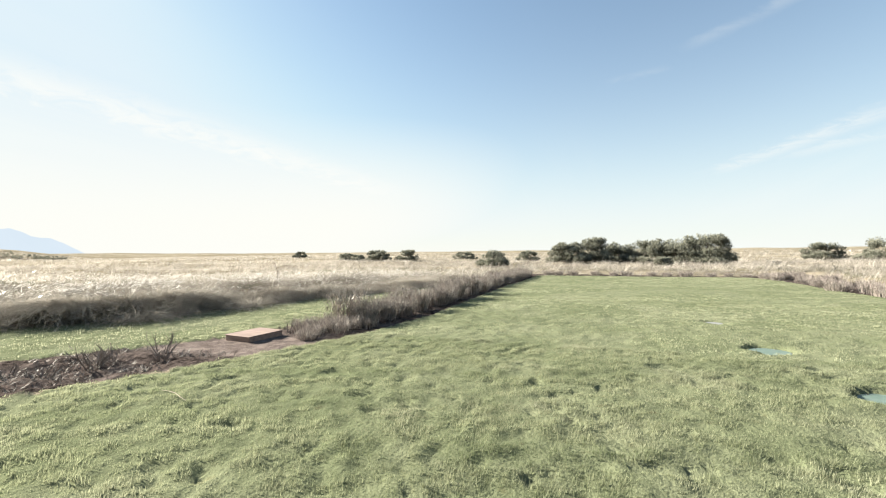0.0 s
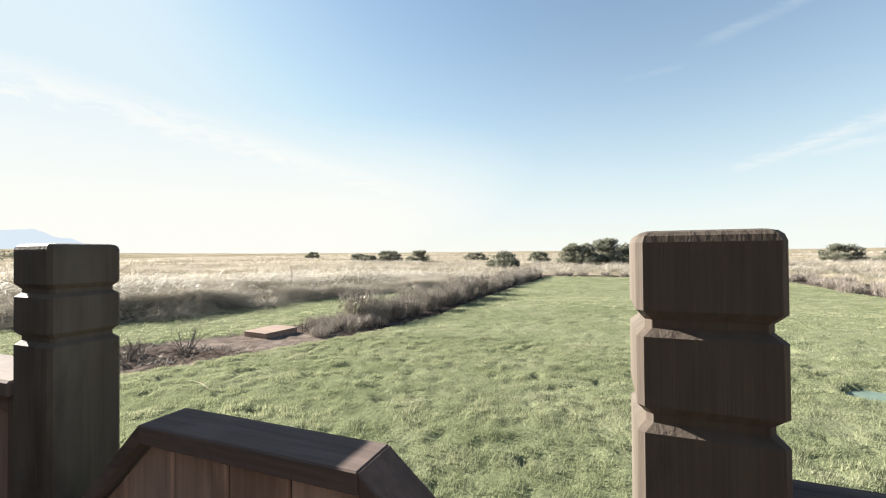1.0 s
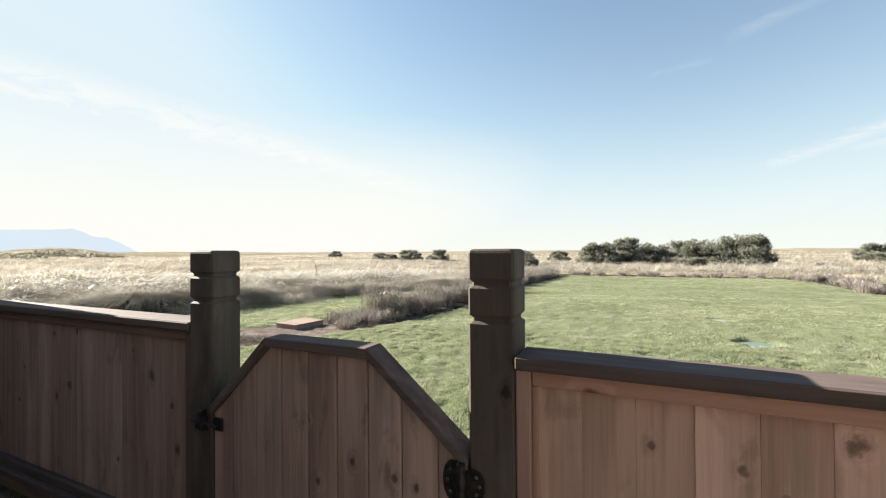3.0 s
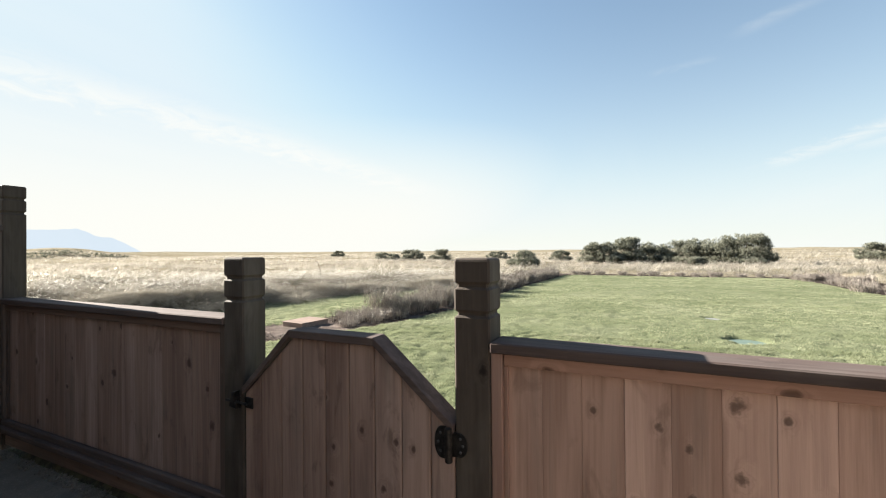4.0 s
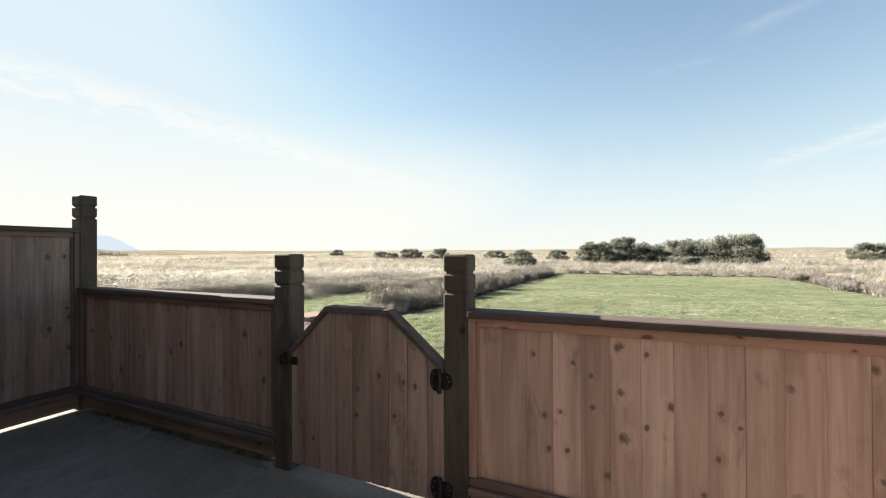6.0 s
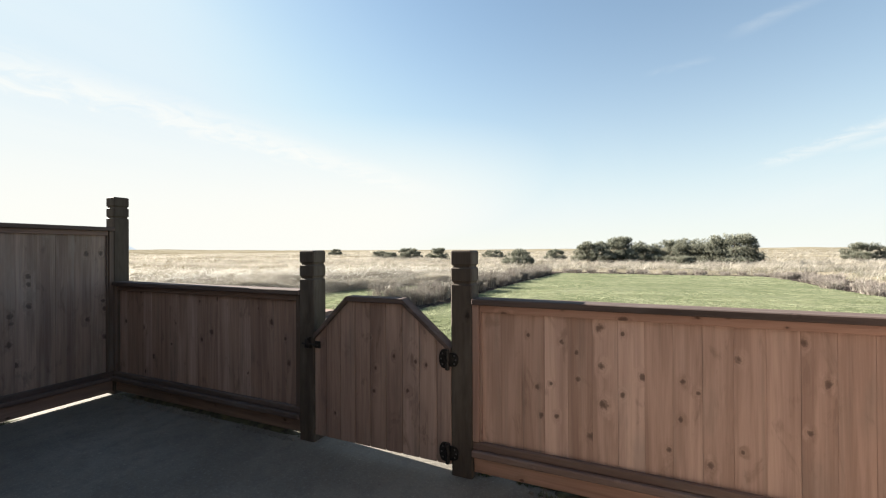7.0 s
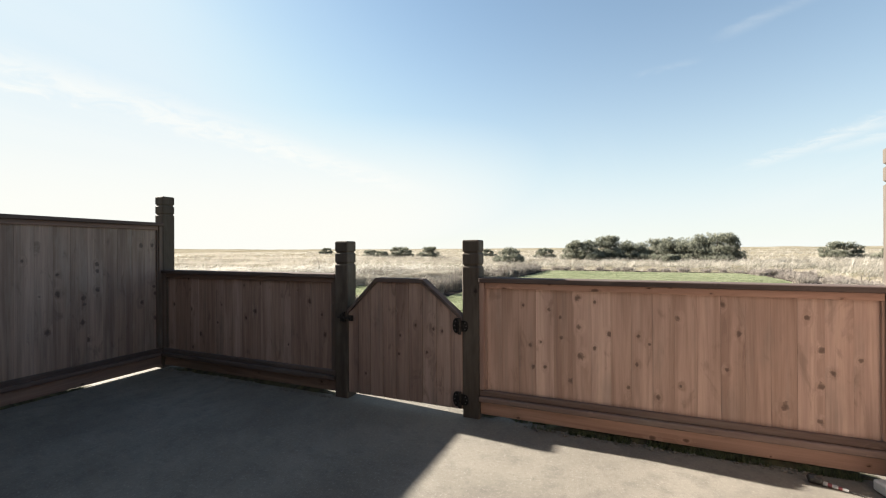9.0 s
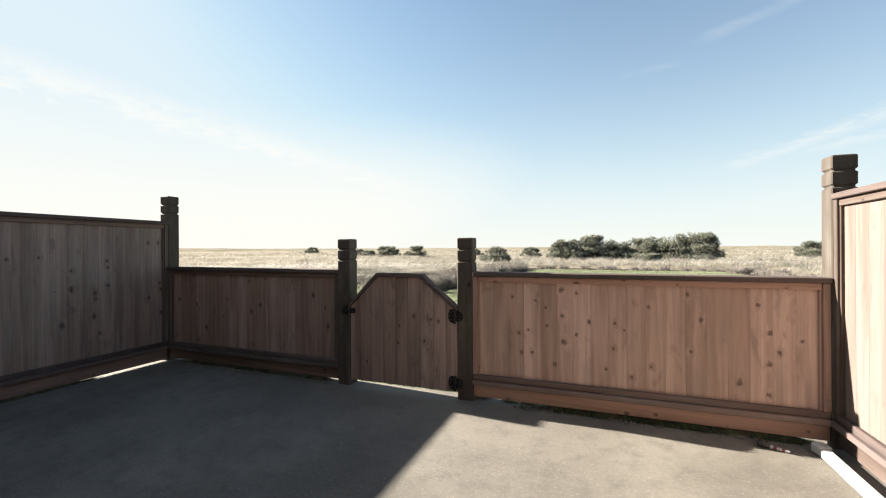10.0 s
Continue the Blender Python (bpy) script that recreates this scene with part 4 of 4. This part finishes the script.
def dune_grass():
    def dist(x, y):
        return np.hypot(x, y)
    close = dune_tufts(3900, (-30, -5), (0, 27), lambda x, y: dist(x, y) < 26, 48, 0.66, 0.011, 2, 0.20, -0.26, 0.5)
    right = dune_tufts(1500, (-7, 24), (12, 46), lambda x, y: dist(x, y) < 46, 30, 0.56, 0.014, 2, 0.28, 0.02, 0.3)
    mid = dune_tufts(9000, (-75, 50), (2, 75), lambda x, y: (dist(x, y) > 24) & (dist(x, y) < 75), 16, 0.80, 0.022, 2, 0.35, 0.02)
    rest = dune_tufts(14000, (-230, 120), (0, 190), lambda x, y: (dist(x, y) > 72) & (dist(x, y) < 200), 7, 0.8, 0.065, 3, 0.9, 0.10)
    # tufts that hang over the bank towards the mown path
    n = 3600
    y = rng.uniform(0, 27, n)
    x = along(PATH_OUT, y) - rng.uniform(-0.25, 1.3, n)
    clump = vnoise(x, y, 0.9, 44)
    x = x + 0.9 * np.clip(clump - 0.45, -0.3, 0.5)
    ok = rng.random(n) < 0.25 + 1.2 * clump
    x, y, n = x[ok], y[ok], int(ok.sum())
    idx = np.repeat(np.arange(n), 22)
    m = len(idx)
    bx, by = x[idx] + rng.normal(0, 0.10, m), y[idx] + rng.normal(0, 0.10, m)
    lone = np.clip(vnoise(x, y, 0.8, 44) * 1.3 - 0.15, 0.1, 1)[idx]
    over = blade_arrays(np.stack([bx, by, height(bx, by) - 0.03], -1), rng.normal(-0.6, 0.9, m), rng.uniform(0.40, 0.85, m) * (0.35 + 1.0 * lone), np.full(m, 0.010),
                        rng.uniform(0.3, 1.1, m), rng.uniform(0.6, 1.5, m), 2, np.clip(0.18 + 0.35 * np.clip((by - 9) / 8, 0, 1) + rng.random(m) ** 1.6 * (0.4 + 1.2 * lone ** 1.5), 0, 1))
    # broad pale blades bowed over by the wind; sun glints put into their colour
    n = 34000
    x, y = rng.uniform(-32, -5, n), rng.uniform(0, 27, n)
    ok = (x < along(PATH_OUT, y) - 0.1) & (np.hypot(x, y) < 31) & (rng.random(n) < vnoise(x, y, 0.7, 47) * 1.2 - 0.1)
    x, y = x[ok], y[ok]
    n = len(x)
    top = height(x, y) + rng.uniform(0.20, 0.50, n)
    fleck = blade_arrays(np.stack([x, y, top], -1), rng.normal(0.2, 0.9, n), rng.uniform(0.14, 0.36, n), rng.uniform(0.010, 0.026, n), rng.uniform(0.7, 1.5, n), rng.uniform(0.3, 1.0, n), 2, rng.uniform(0.85, 1.0, n))
    # fountain-shaped tussocks along the edge of the mown path
    n = 130
    y = np.linspace(1.0, 27.0, n) + rng.uniform(-0.3, 0.3, n)
    x = along(PATH_OUT, y) + rng.uniform(-0.85, 0.05, n)
    size = rng.uniform(0.6, 1.35, n)
    idx = np.repeat(np.arange(n), 230)
    m = len(idx)
    bx, by = x[idx] + rng.normal(0, 0.07, m) * size[idx], y[idx] + rng.normal(0, 0.07, m) * size[idx]
    tone = rng.uniform(0.0, 0.5, n)[idx]
    tussock = blade_arrays(np.stack([bx, by, height(bx, by) - 0.03], -1), rng.uniform(0, 2 * np.pi, m), rng.uniform(0.40, 0.90, m) * size[idx] * (1 - 0.35 * np.clip((by - 9) / 8, 0, 1)), rng.uniform(0.007, 0.014, m),
                           rng.uniform(0.15, 0.9, m), rng.uniform(0.6, 1.7, m), 3, np.clip(tone + 0.35 * np.clip((by - 9) / 8, 0, 1) + 0.75 * rng.random(m) ** 1.5, 0, 1))
    v, f, t = joined(close, right, mid, rest, over, tussock)
    tagged(array_mesh("dune_grass", v, f, DUNE_BLADE, t), "tall dry beige dune grass bent by the wind", "grass", kind="stuff")
    tagged(array_mesh("bleached_grass", *fleck[:2], GLINT_BLADE, fleck[2]), "broad bowed dune grass blades coloured pale as sun glints", "grass", kind="stuff")
    low = dune_tufts(3000, (-30, 24), (0, 40), lambda x, y: dist(x, y) < 42, 16, 0.42, 0.012, 3, 0.25)
    # dark green growth at the foot of the bank, creeping out over the mown path
    n = 17000
    y = rng.uniform(0, 26, n)
    out = rng.uniform(-0.5, 0.55, n)
    x = along(PATH_OUT, y) + out
    ok = rng.random(n) < 1.8 * vnoise(x, y, 0.9, 48) - 0.55 - 0.5 * np.maximum(out, 0)
    x, y = x[ok], y[ok]
    n = len(x)
    foot = blade_arrays(np.stack([x, y, height(x, y) - 0.02], -1), rng.uniform(0, 2 * np.pi, n), rng.uniform(0.08, 0.30, n), rng.uniform(0.007, 0.014, n), rng.uniform(0.1, 1.0, n), rng.uniform(0.1, 0.8, n), 3, rng.random(n))
    low = joined(low, foot)
    tagged(array_mesh("green_dune_grass", *low[:2], DARK_BLADE, low[2]), "dark green undergrowth between the dry dune grass", "grass", kind="stuff")


dune_grass()


# ---------------------------------------------------------------- shrubs in the beds
def make_shrub(seed, h, r, stems, leafiness):
    g = np.random.default_rng(seed)
    root = new("shrub")
    az = g.uniform(0, 2 * np.pi, stems)
    rad = r * 0.75 * np.sqrt(g.random(stems))
    base = np.stack([rad * np.cos(az), rad * np.sin(az), np.full(stems, -0.05)], -1)
    ln = h * g.uniform(0.65, 1.1, stems)
    lean = g.uniform(0.0, 0.48, stems)
    a = blade_arrays(base, az + g.normal(0, 0.5, stems), ln, np.full(stems, 0.016), lean, g.uniform(-0.05, 0.25, stems), 3, g.random(stems))
    # side twigs
    k = stems * 6
    idx = g.integers(0, stems, k)
    u = g.uniform(0.35, 0.95, k)
    tip = base[idx] + np.stack([np.cos(az[idx]) * ln[idx] * np.sin(lean[idx]) * u, np.sin(az[idx]) * ln[idx] * np.sin(lean[idx]) * u, ln[idx] * np.cos(lean[idx]) * u], -1)
    b = blade_arrays(tip, g.uniform(0, 2 * np.pi, k), g.uniform(0.05, 0.16, k), np.full(k, 0.009), g.uniform(0.1, 1.1, k), np.zeros(k), 3, g.random(k))
    v, f, t = joined(a, b)
    array_mesh("branchwork", v, f, TWIG, t, root)["label"] = "grey-brown dry upright stems"
    n = int(stems * leafiness)
    if n:
        idx = g.integers(0, k, n)
        lf = blade_arrays(tip[idx] + g.normal(0, 0.035, (n, 3)), g.uniform(0, 2 * np.pi, n), g.uniform(0.03, 0.07, n), g.uniform(0.015, 0.03, n), g.uniform(0.2, 1.3, n), np.zeros(n), 1, g.random(n))
        array_mesh("foliage", *lf[:2], SHRUB_LEAF, lf[2], root)["label"] = "sparse olive-brown leaves"
    return root


def plant_shrubs():
    kinds = []
    for s, (h, r, n, lf) in enumerate(((0.66, 0.40, 150, 6.0), (0.56, 0.38, 130, 5.0), (0.76, 0.36, 160, 7.0))):
        kinds.append(tagged(make_shrub(60 + s, h, r, n, lf), "dry grey-brown twiggy shrub in the soil bed beside the lawn", "shrub", "shrubs along the lawn"))
    flat = tagged(make_shrub(70, 0.36, 0.42, 110, 2.5), "low brown cut-back shrub in the soil bed", "shrub", "low shrubs along the lawn")
    g = np.random.default_rng(5)
    used = set()

    def put(kind, x, y, s):
        m = pose(x, y, ground_at(x, y), g.uniform(-5, 5), g.uniform(-5, 5), g.uniform(0, 360))
        if kind not in used:
            used.add(kind)
            kind.matrix_basis = m @ Matrix.Diagonal((s, s, s, 1))
            ob = kind
        else:
            ob = copy_thing(kind, m)
            ob.scale = (s, s, s)
        return ob
    y = 8.75
    while y < 29:
        inner, outer = float(along(BED_IN, y)), float(along(BED_OUT, y))
        for u in (0.34, 0.62):
            put(kinds[int(g.integers(0, 3))], inner + (outer - inner) * u + g.normal(0, 0.08), y + g.normal(0, 0.12), g.uniform(0.65, 1.2))
        y += g.uniform(0.55, 0.8)
    for x, yy, s in ((-5.9, 7.25, 0.85), (-6.2, 7.75, 0.9), (-5.55, 7.7, 0.95), (-5.75, 6.85, 0.7), (-6.6, 7.8, 0.85), (-5.6, 8.2, 1.05), (-6.1, 8.3, 1.1), (-5.25, 8.35, 0.9)):
        put(flat, x, yy, s * 0.9)
    for yy in np.arange(12, 31, 1.0):
        for u in (0.6, 1.7):
            put(flat, float(along(RIGHT_IN, yy)) + u + g.normal(0, 0.25), float(yy) + g.normal(0, 0.3), g.uniform(0.8, 1.35))
    for xx in np.arange(-3.4, 9.5, 1.1):
        put(flat, float(xx) + g.normal(0, 0.2), 30.1 + g.normal(0, 0.2), g.uniform(0.7, 1.2))


plant_shrubs()


def dead_plant(x, y, h, seed, stems):
    g = random.Random(seed)
    bm = bmesh.new()
    for i in range(stems):
        a, ln = g.uniform(0, 6.28), h * g.uniform(0.55, 1.0)
        p = [Vector((0.06 * math.cos(a), 0.06 * math.sin(a), -0.03))]
        d = Vector((0.5 * math.cos(a), 0.5 * math.sin(a), 1.0))
        for s in range(3):
            d += Vector((g.uniform(-0.35, 0.35), g.uniform(-0.35, 0.35), g.uniform(-0.1, 0.2)))
            p.append(p[-1] + d.normalized() * ln / 3)
        tube(bm, p, (0.011, 0.009, 0.006, 0.003), 5)
        for s in range(3):
            q = p[1 + s % 2] + (p[2] - p[1]) * g.random()
            e = Vector((g.uniform(-1, 1), g.uniform(-1, 1), g.uniform(0.1, 1.0))).normalized()
            tube(bm, [q, q + e * ln * 0.2, q + e * ln * 0.3 + Vector((0, 0, 0.03))], (0.005, 0.004, 0.002), 4)
    ob = mesh_object("dead_plant", bm, DEAD_WOOD)
    ob.matrix_world = pose(x, y, ground_at(x, y))
    tagged(ob, "bare dead woody plant stub in the soil bed", "plant", "dead plants in the bed")


for i, (x, y, h, n) in enumerate(((-7.55, 4.0, 0.50, 12), (-7.75, 4.35, 0.36, 9), (-7.30, 4.95, 0.46, 7), (-7.05, 4.75, 0.25, 8), (-8.4, 3.35, 0.28, 9), (-8.1, 3.0, 0.25, 8), (-8.9, 3.3, 0.3, 9), (-6.55, 7.15, 0.42, 7), (-7.6, 3.4, 0.22, 7))):
    dead_plant(x, y, h, 80 + i, n)


def plant_litter():
    sets = []
    for n, y0, y1, heavy in ((4200, 1.5, 5.2, True), (7000, 7.2, 29, False)):
        y = rng.uniform(y0, y1, n)
        inner, outer = along(BED_IN, y), along(BED_OUT, y)
        x = inner + (outer - inner) * rng.uniform(0.06, 0.94, n)
        ok = ~((np.abs(x - HX) < 0.52) & (np.abs(y - HY) < 0.62)) & ((vnoise(x, y, 0.5, 51) > 0.42) | (not heavy))
        x, y = x[ok], y[ok]
        k = len(x)
        base = np.stack([x, y, height(x, y) + rng.uniform(0.0, 0.05, k)], -1)
        sets.append(blade_arrays(base, rng.uniform(0, 6.28, k), rng.uniform(0.04, 0.14, k), rng.uniform(0.006, 0.018, k), rng.uniform(0.6, 1.6, k), np.zeros(k), 1, rng.random(k) ** 3.5))
    v, f, t = joined(*sets)
    tagged(array_mesh("plant_litter", v, f, LITTER, t), "dead twigs and stalks strewn over the soil beds", "plant litter", kind="stuff")


plant_litter()


# a tall arching stem over the dune grass
bm = bmesh.new()
sx, sy = -14.3, 15.6
sz = ground_at(sx, sy)
tube(bm, [(sx, sy, sz), (sx + 0.05, sy, sz + 0.55), (sx - 0.12, sy, sz + 0.95), (sx - 0.5, sy, sz + 1.22), (sx - 0.8, sy, sz + 1.28)], (0.018, 0.015, 0.012, 0.010, 0.006), 5)
tagged(mesh_object("dry_plant", bm, BARK), "tall arching bare stem rising from the dune grass", "stem")


# ---------------------------------------------------------------- pines and far bushes
def make_pine(x, y, wide, tall, seed, label, lean=0.0, tufts=2600, group="pines on the dune", name="pine_tree"):
    """A low wind-shaped pine: trunk, limbs, and a crown of many needle tufts in uneven masses."""
    g = np.random.default_rng(seed)
    z0 = ground_at(x, y)
    root = tagged(new(name), label, "tree" if name == "pine_tree" else "bush", group)
    root.matrix_world = pose(x, y, z0)
    bm = bmesh.new()
    tube(bm, [(0, 0, -0.1), (lean * 0.1, 0.0, tall * 0.25), (lean * 0.25, 0.05, tall * 0.5), (lean * 0.4, 0.05, tall * 0.8)], (0.12, 0.10, 0.07, 0.03), 7)
    part("trunk", bm, BARK, root)
    masses = []
    for i in range(46):
        a, u = g.uniform(0, 2 * np.pi), math.sqrt(g.uniform(0.05, 1.0))
        hz = tall * (0.10 + 0.15 * g.random() if i < 18 else 0.25 + 0.62 * g.random())
        room = 0.47 * wide * math.sqrt(max(0.05, 1.0 - (hz / tall) ** 2))
        c = np.array([room * u * math.cos(a) + lean * hz / tall, 0.75 * room * u * math.sin(a), hz])
        masses.append((c, g.uniform(0.13, 0.22) * tall * np.array([1.25, 1.2, 0.75])))
    bm = bmesh.new()
    for c, s in masses[:8]:
        tube(bm, [(lean * 0.2, 0, 0.25 * c[2]), (0.5 * c[0], 0.5 * c[1], 0.6 * c[2]), tuple(c)], (0.05, 0.035, 0.015), 5)
    part("branchwork", bm, BARK, root)
    sets = []
    for c, s in masses:
        n = tufts // 46
        d = g.normal(0, 1, (n, 3))
        d /= np.linalg.norm(d, axis=1)[:, None]
        p = c + d * s * (g.uniform(0.45, 1.0, n) ** 0.6)[:, None] * (0.75 + 0.5 * g.random(n))[:, None]
        p[:, 2] = np.clip(p[:, 2], 0.05, tall * 1.02)
        per = 16
        q = np.repeat(p, per, 0)
        m = len(q)
        # tufts on the upper side of each mass get a lighter tint
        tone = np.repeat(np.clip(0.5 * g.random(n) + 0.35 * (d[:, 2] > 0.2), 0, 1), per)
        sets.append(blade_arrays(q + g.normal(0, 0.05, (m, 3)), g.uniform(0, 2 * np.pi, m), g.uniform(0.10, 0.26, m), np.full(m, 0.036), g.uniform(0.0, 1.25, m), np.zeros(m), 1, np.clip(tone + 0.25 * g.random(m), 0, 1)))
    v, f, t = joined(*sets)
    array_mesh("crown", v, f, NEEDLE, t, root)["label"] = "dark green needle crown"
    return root


PINE = "low wind-shaped dark green pine on the grassy dune"
make_pine(-2.7, 53.0, 5.2, 2.55, 1, PINE, -0.5)
make_pine(0.1, 55.0, 3.8, 3.15, 2, PINE)
make_pine(3.1, 57.0, 4.8, 2.9, 3, PINE)
make_pine(6.3, 54.0, 4.8, 3.0, 4, PINE)
make_pine(9.2, 53.0, 4.0, 3.3, 5, PINE, 0.2)
make_pine(11.4, 52.0, 4.8, 3.45, 6, PINE, 0.6, 2900)
FAR = "low dark green pine bush far out on the plain"
for i, (x, y, w, h) in enumerate(((31.6, 75, 6.4, 2.5), (36.0, 70, 8.0, 3.3), (-10.1, 43, 3.8, 1.9), (-84.3, 104, 5.0, 1.9), (-51.8, 80, 5.6, 1.7), (-37.6, 68, 5.8, 2.1), (-31.6, 68, 4.5, 2.0), (-26.7, 87, 5.8, 1.6), (-10.0, 67, 3.3, 1.8), (6.2, 45, 1.6, 1.0), (-42.5, 69, 3.2, 1.1))):
    make_pine(x, y, w, h, 20 + i, FAR, 0.0, int(1100 * max(1.0, w * h / 8)), "bushes on the plain", "pine_bush")

for i, (az, d, w, h) in enumerate(((-69.5, 150, 10, 1.7), (-67.0, 165, 13, 2.0), (-65.0, 160, 11, 1.6), (-63.2, 170, 9, 1.2), (-71.5, 160, 12, 1.7), (-68.2, 170, 12, 1.8))):
    make_pine(d * math.sin(radians(az)), d * math.cos(radians(az)), w, h, 50 + i, "low dark scrub bush on a far rise of the plain", 0.0, 500, "scrub on the rise", "pine_bush")


# ---------------------------------------------------------------- growth along the slab's edge
def slab_growth():
    sets = []
    for n, x0, x1, y0, y1, ln in ((11000, 0.55, 2.46, -0.015, 0.10, 0.046), (1500, 0.15, 0.8, 0.06, 0.15, 0.028), (2600, -3.65, -1.28, 0.01, 0.08, 0.022), (2200, -3.78, -3.70, -4.4, -0.74, 0.05), (800, -1.1, 0.0, 0.15, 0.22, 0.03)):
        x, y = rng.uniform(x0, x1, n), rng.uniform(y0, y1, n)
        ok = vnoise(x, y, 0.12, 71) > 0.33
        x, y = x[ok], y[ok]
        k = len(x)
        base = np.stack([x, y, np.zeros(k) - 0.004], -1)
        sets.append(blade_arrays(base, rng.uniform(0, 6.28, k), ln * rng.uniform(0.4, 1.2, k), np.full(k, 0.006), rng.uniform(0.1, 1.2, k), np.zeros(k), 1, rng.random(k)))
    v, f, t = joined(*sets)
    tagged(array_mesh("edge_moss", v, f, MOSS, t), "dark moss and short grass along the slab's edge under the fence", "moss", kind="stuff")


slab_growth()


def edge_soil(x0, y0, x1, y1, wide, tall, seed):
    """A low uneven ridge of soil and old moss against a fence foot."""
    n, m = 90, 7
    u, w = np.meshgrid(np.linspace(0, 1, n), np.linspace(-1, 1, m), indexing="ij")
    d = np.array([x1 - x0, y1 - y0])
    d = d / np.hypot(*d)
    x = x0 + (x1 - x0) * u - d[1] * w * wide * 0.5
    y = y0 + (y1 - y0) * u + d[0] * w * wide * 0.5
    ends = np.clip(np.minimum(u, 1 - u) * 8, 0, 1)
    z = -0.006 + tall * (1 - w ** 2) * (0.55 + 0.9 * vnoise(x, y, 0.09, seed)) * ends
    i, j = np.meshgrid(np.arange(n - 1), np.arange(m - 1), indexing="ij")
    f = np.stack([i * m + j, (i + 1) * m + j, (i + 1) * m + j + 1, i * m + j + 1], -1).reshape(-1, 4)
    ob = array_mesh("edge_soil", np.stack([x, y, z], -1).reshape(-1, 3), f, MOSS_SOIL)
    tagged(ob, "low ridge of dark soil and old moss at the fence foot", "soil", kind="stuff")


# these ridges are also added to keep sunlight out under the kickboards
edge_soil(0.60, 0.075, 2.60, 0.075, 0.12, 0.040, 81)
edge_soil(-3.68, 0.075, -1.26, 0.075, 0.12, 0.040, 82)
edge_soil(-3.76, -4.5, -3.76, -0.60, 0.10, 0.045, 83)


def edge_rubble(n, x0, x1, y0, y1, seed):
    """Broken bits of concrete and gravel along the ragged edge of the slab."""
    g = np.random.default_rng(seed)
    shape = np.array([(1, 0, 0), (-1, 0, 0), (0, 1, 0), (0, -1, 0), (0, 0, 1), (0, 0, -1)], float)
    tri = np.array([(0, 2, 4), (2, 1, 4), (1, 3, 4), (3, 0, 4), (2, 0, 5), (1, 2, 5), (3, 1, 5), (0, 3, 5)])
    x, y = g.uniform(x0, x1, n), g.uniform(y0, y1, n)
    ok = vnoise(x, y, 0.16, seed) > 0.38
    x, y = x[ok], y[ok]
    n = len(x)
    size = g.uniform(0.004, 0.014, n) * (0.6 + 0.8 * vnoise(x, y, 0.3, seed + 1))
    v = shape[None] * g.uniform(0.6, 1.3, (n, 6, 1)) * size[:, None, None] * np.array([1.2, 1.2, 0.7])
    a = g.uniform(0, 2 * np.pi, n)[:, None]
    px, py = v[..., 0] * np.cos(a) - v[..., 1] * np.sin(a), v[..., 0] * np.sin(a) + v[..., 1] * np.cos(a)
    v = np.stack([px + x[:, None], py + y[:, None], v[..., 2] + 0.3 * size[:, None]], -1)
    f = (np.arange(n) * 6)[:, None, None] + tri[None]
    ob = array_mesh("edge_rubble", v.reshape(-1, 3), f.reshape(-1, 3), CONCRETE)
    tagged(ob, "small broken concrete bits along the slab's ragged edge", "gravel", kind="stuff")


edge_rubble(900, -3.62, -1.27, -0.055, 0.03, 91)
edge_rubble(220, 0.5, 2.45, -0.05, 0.02, 92)
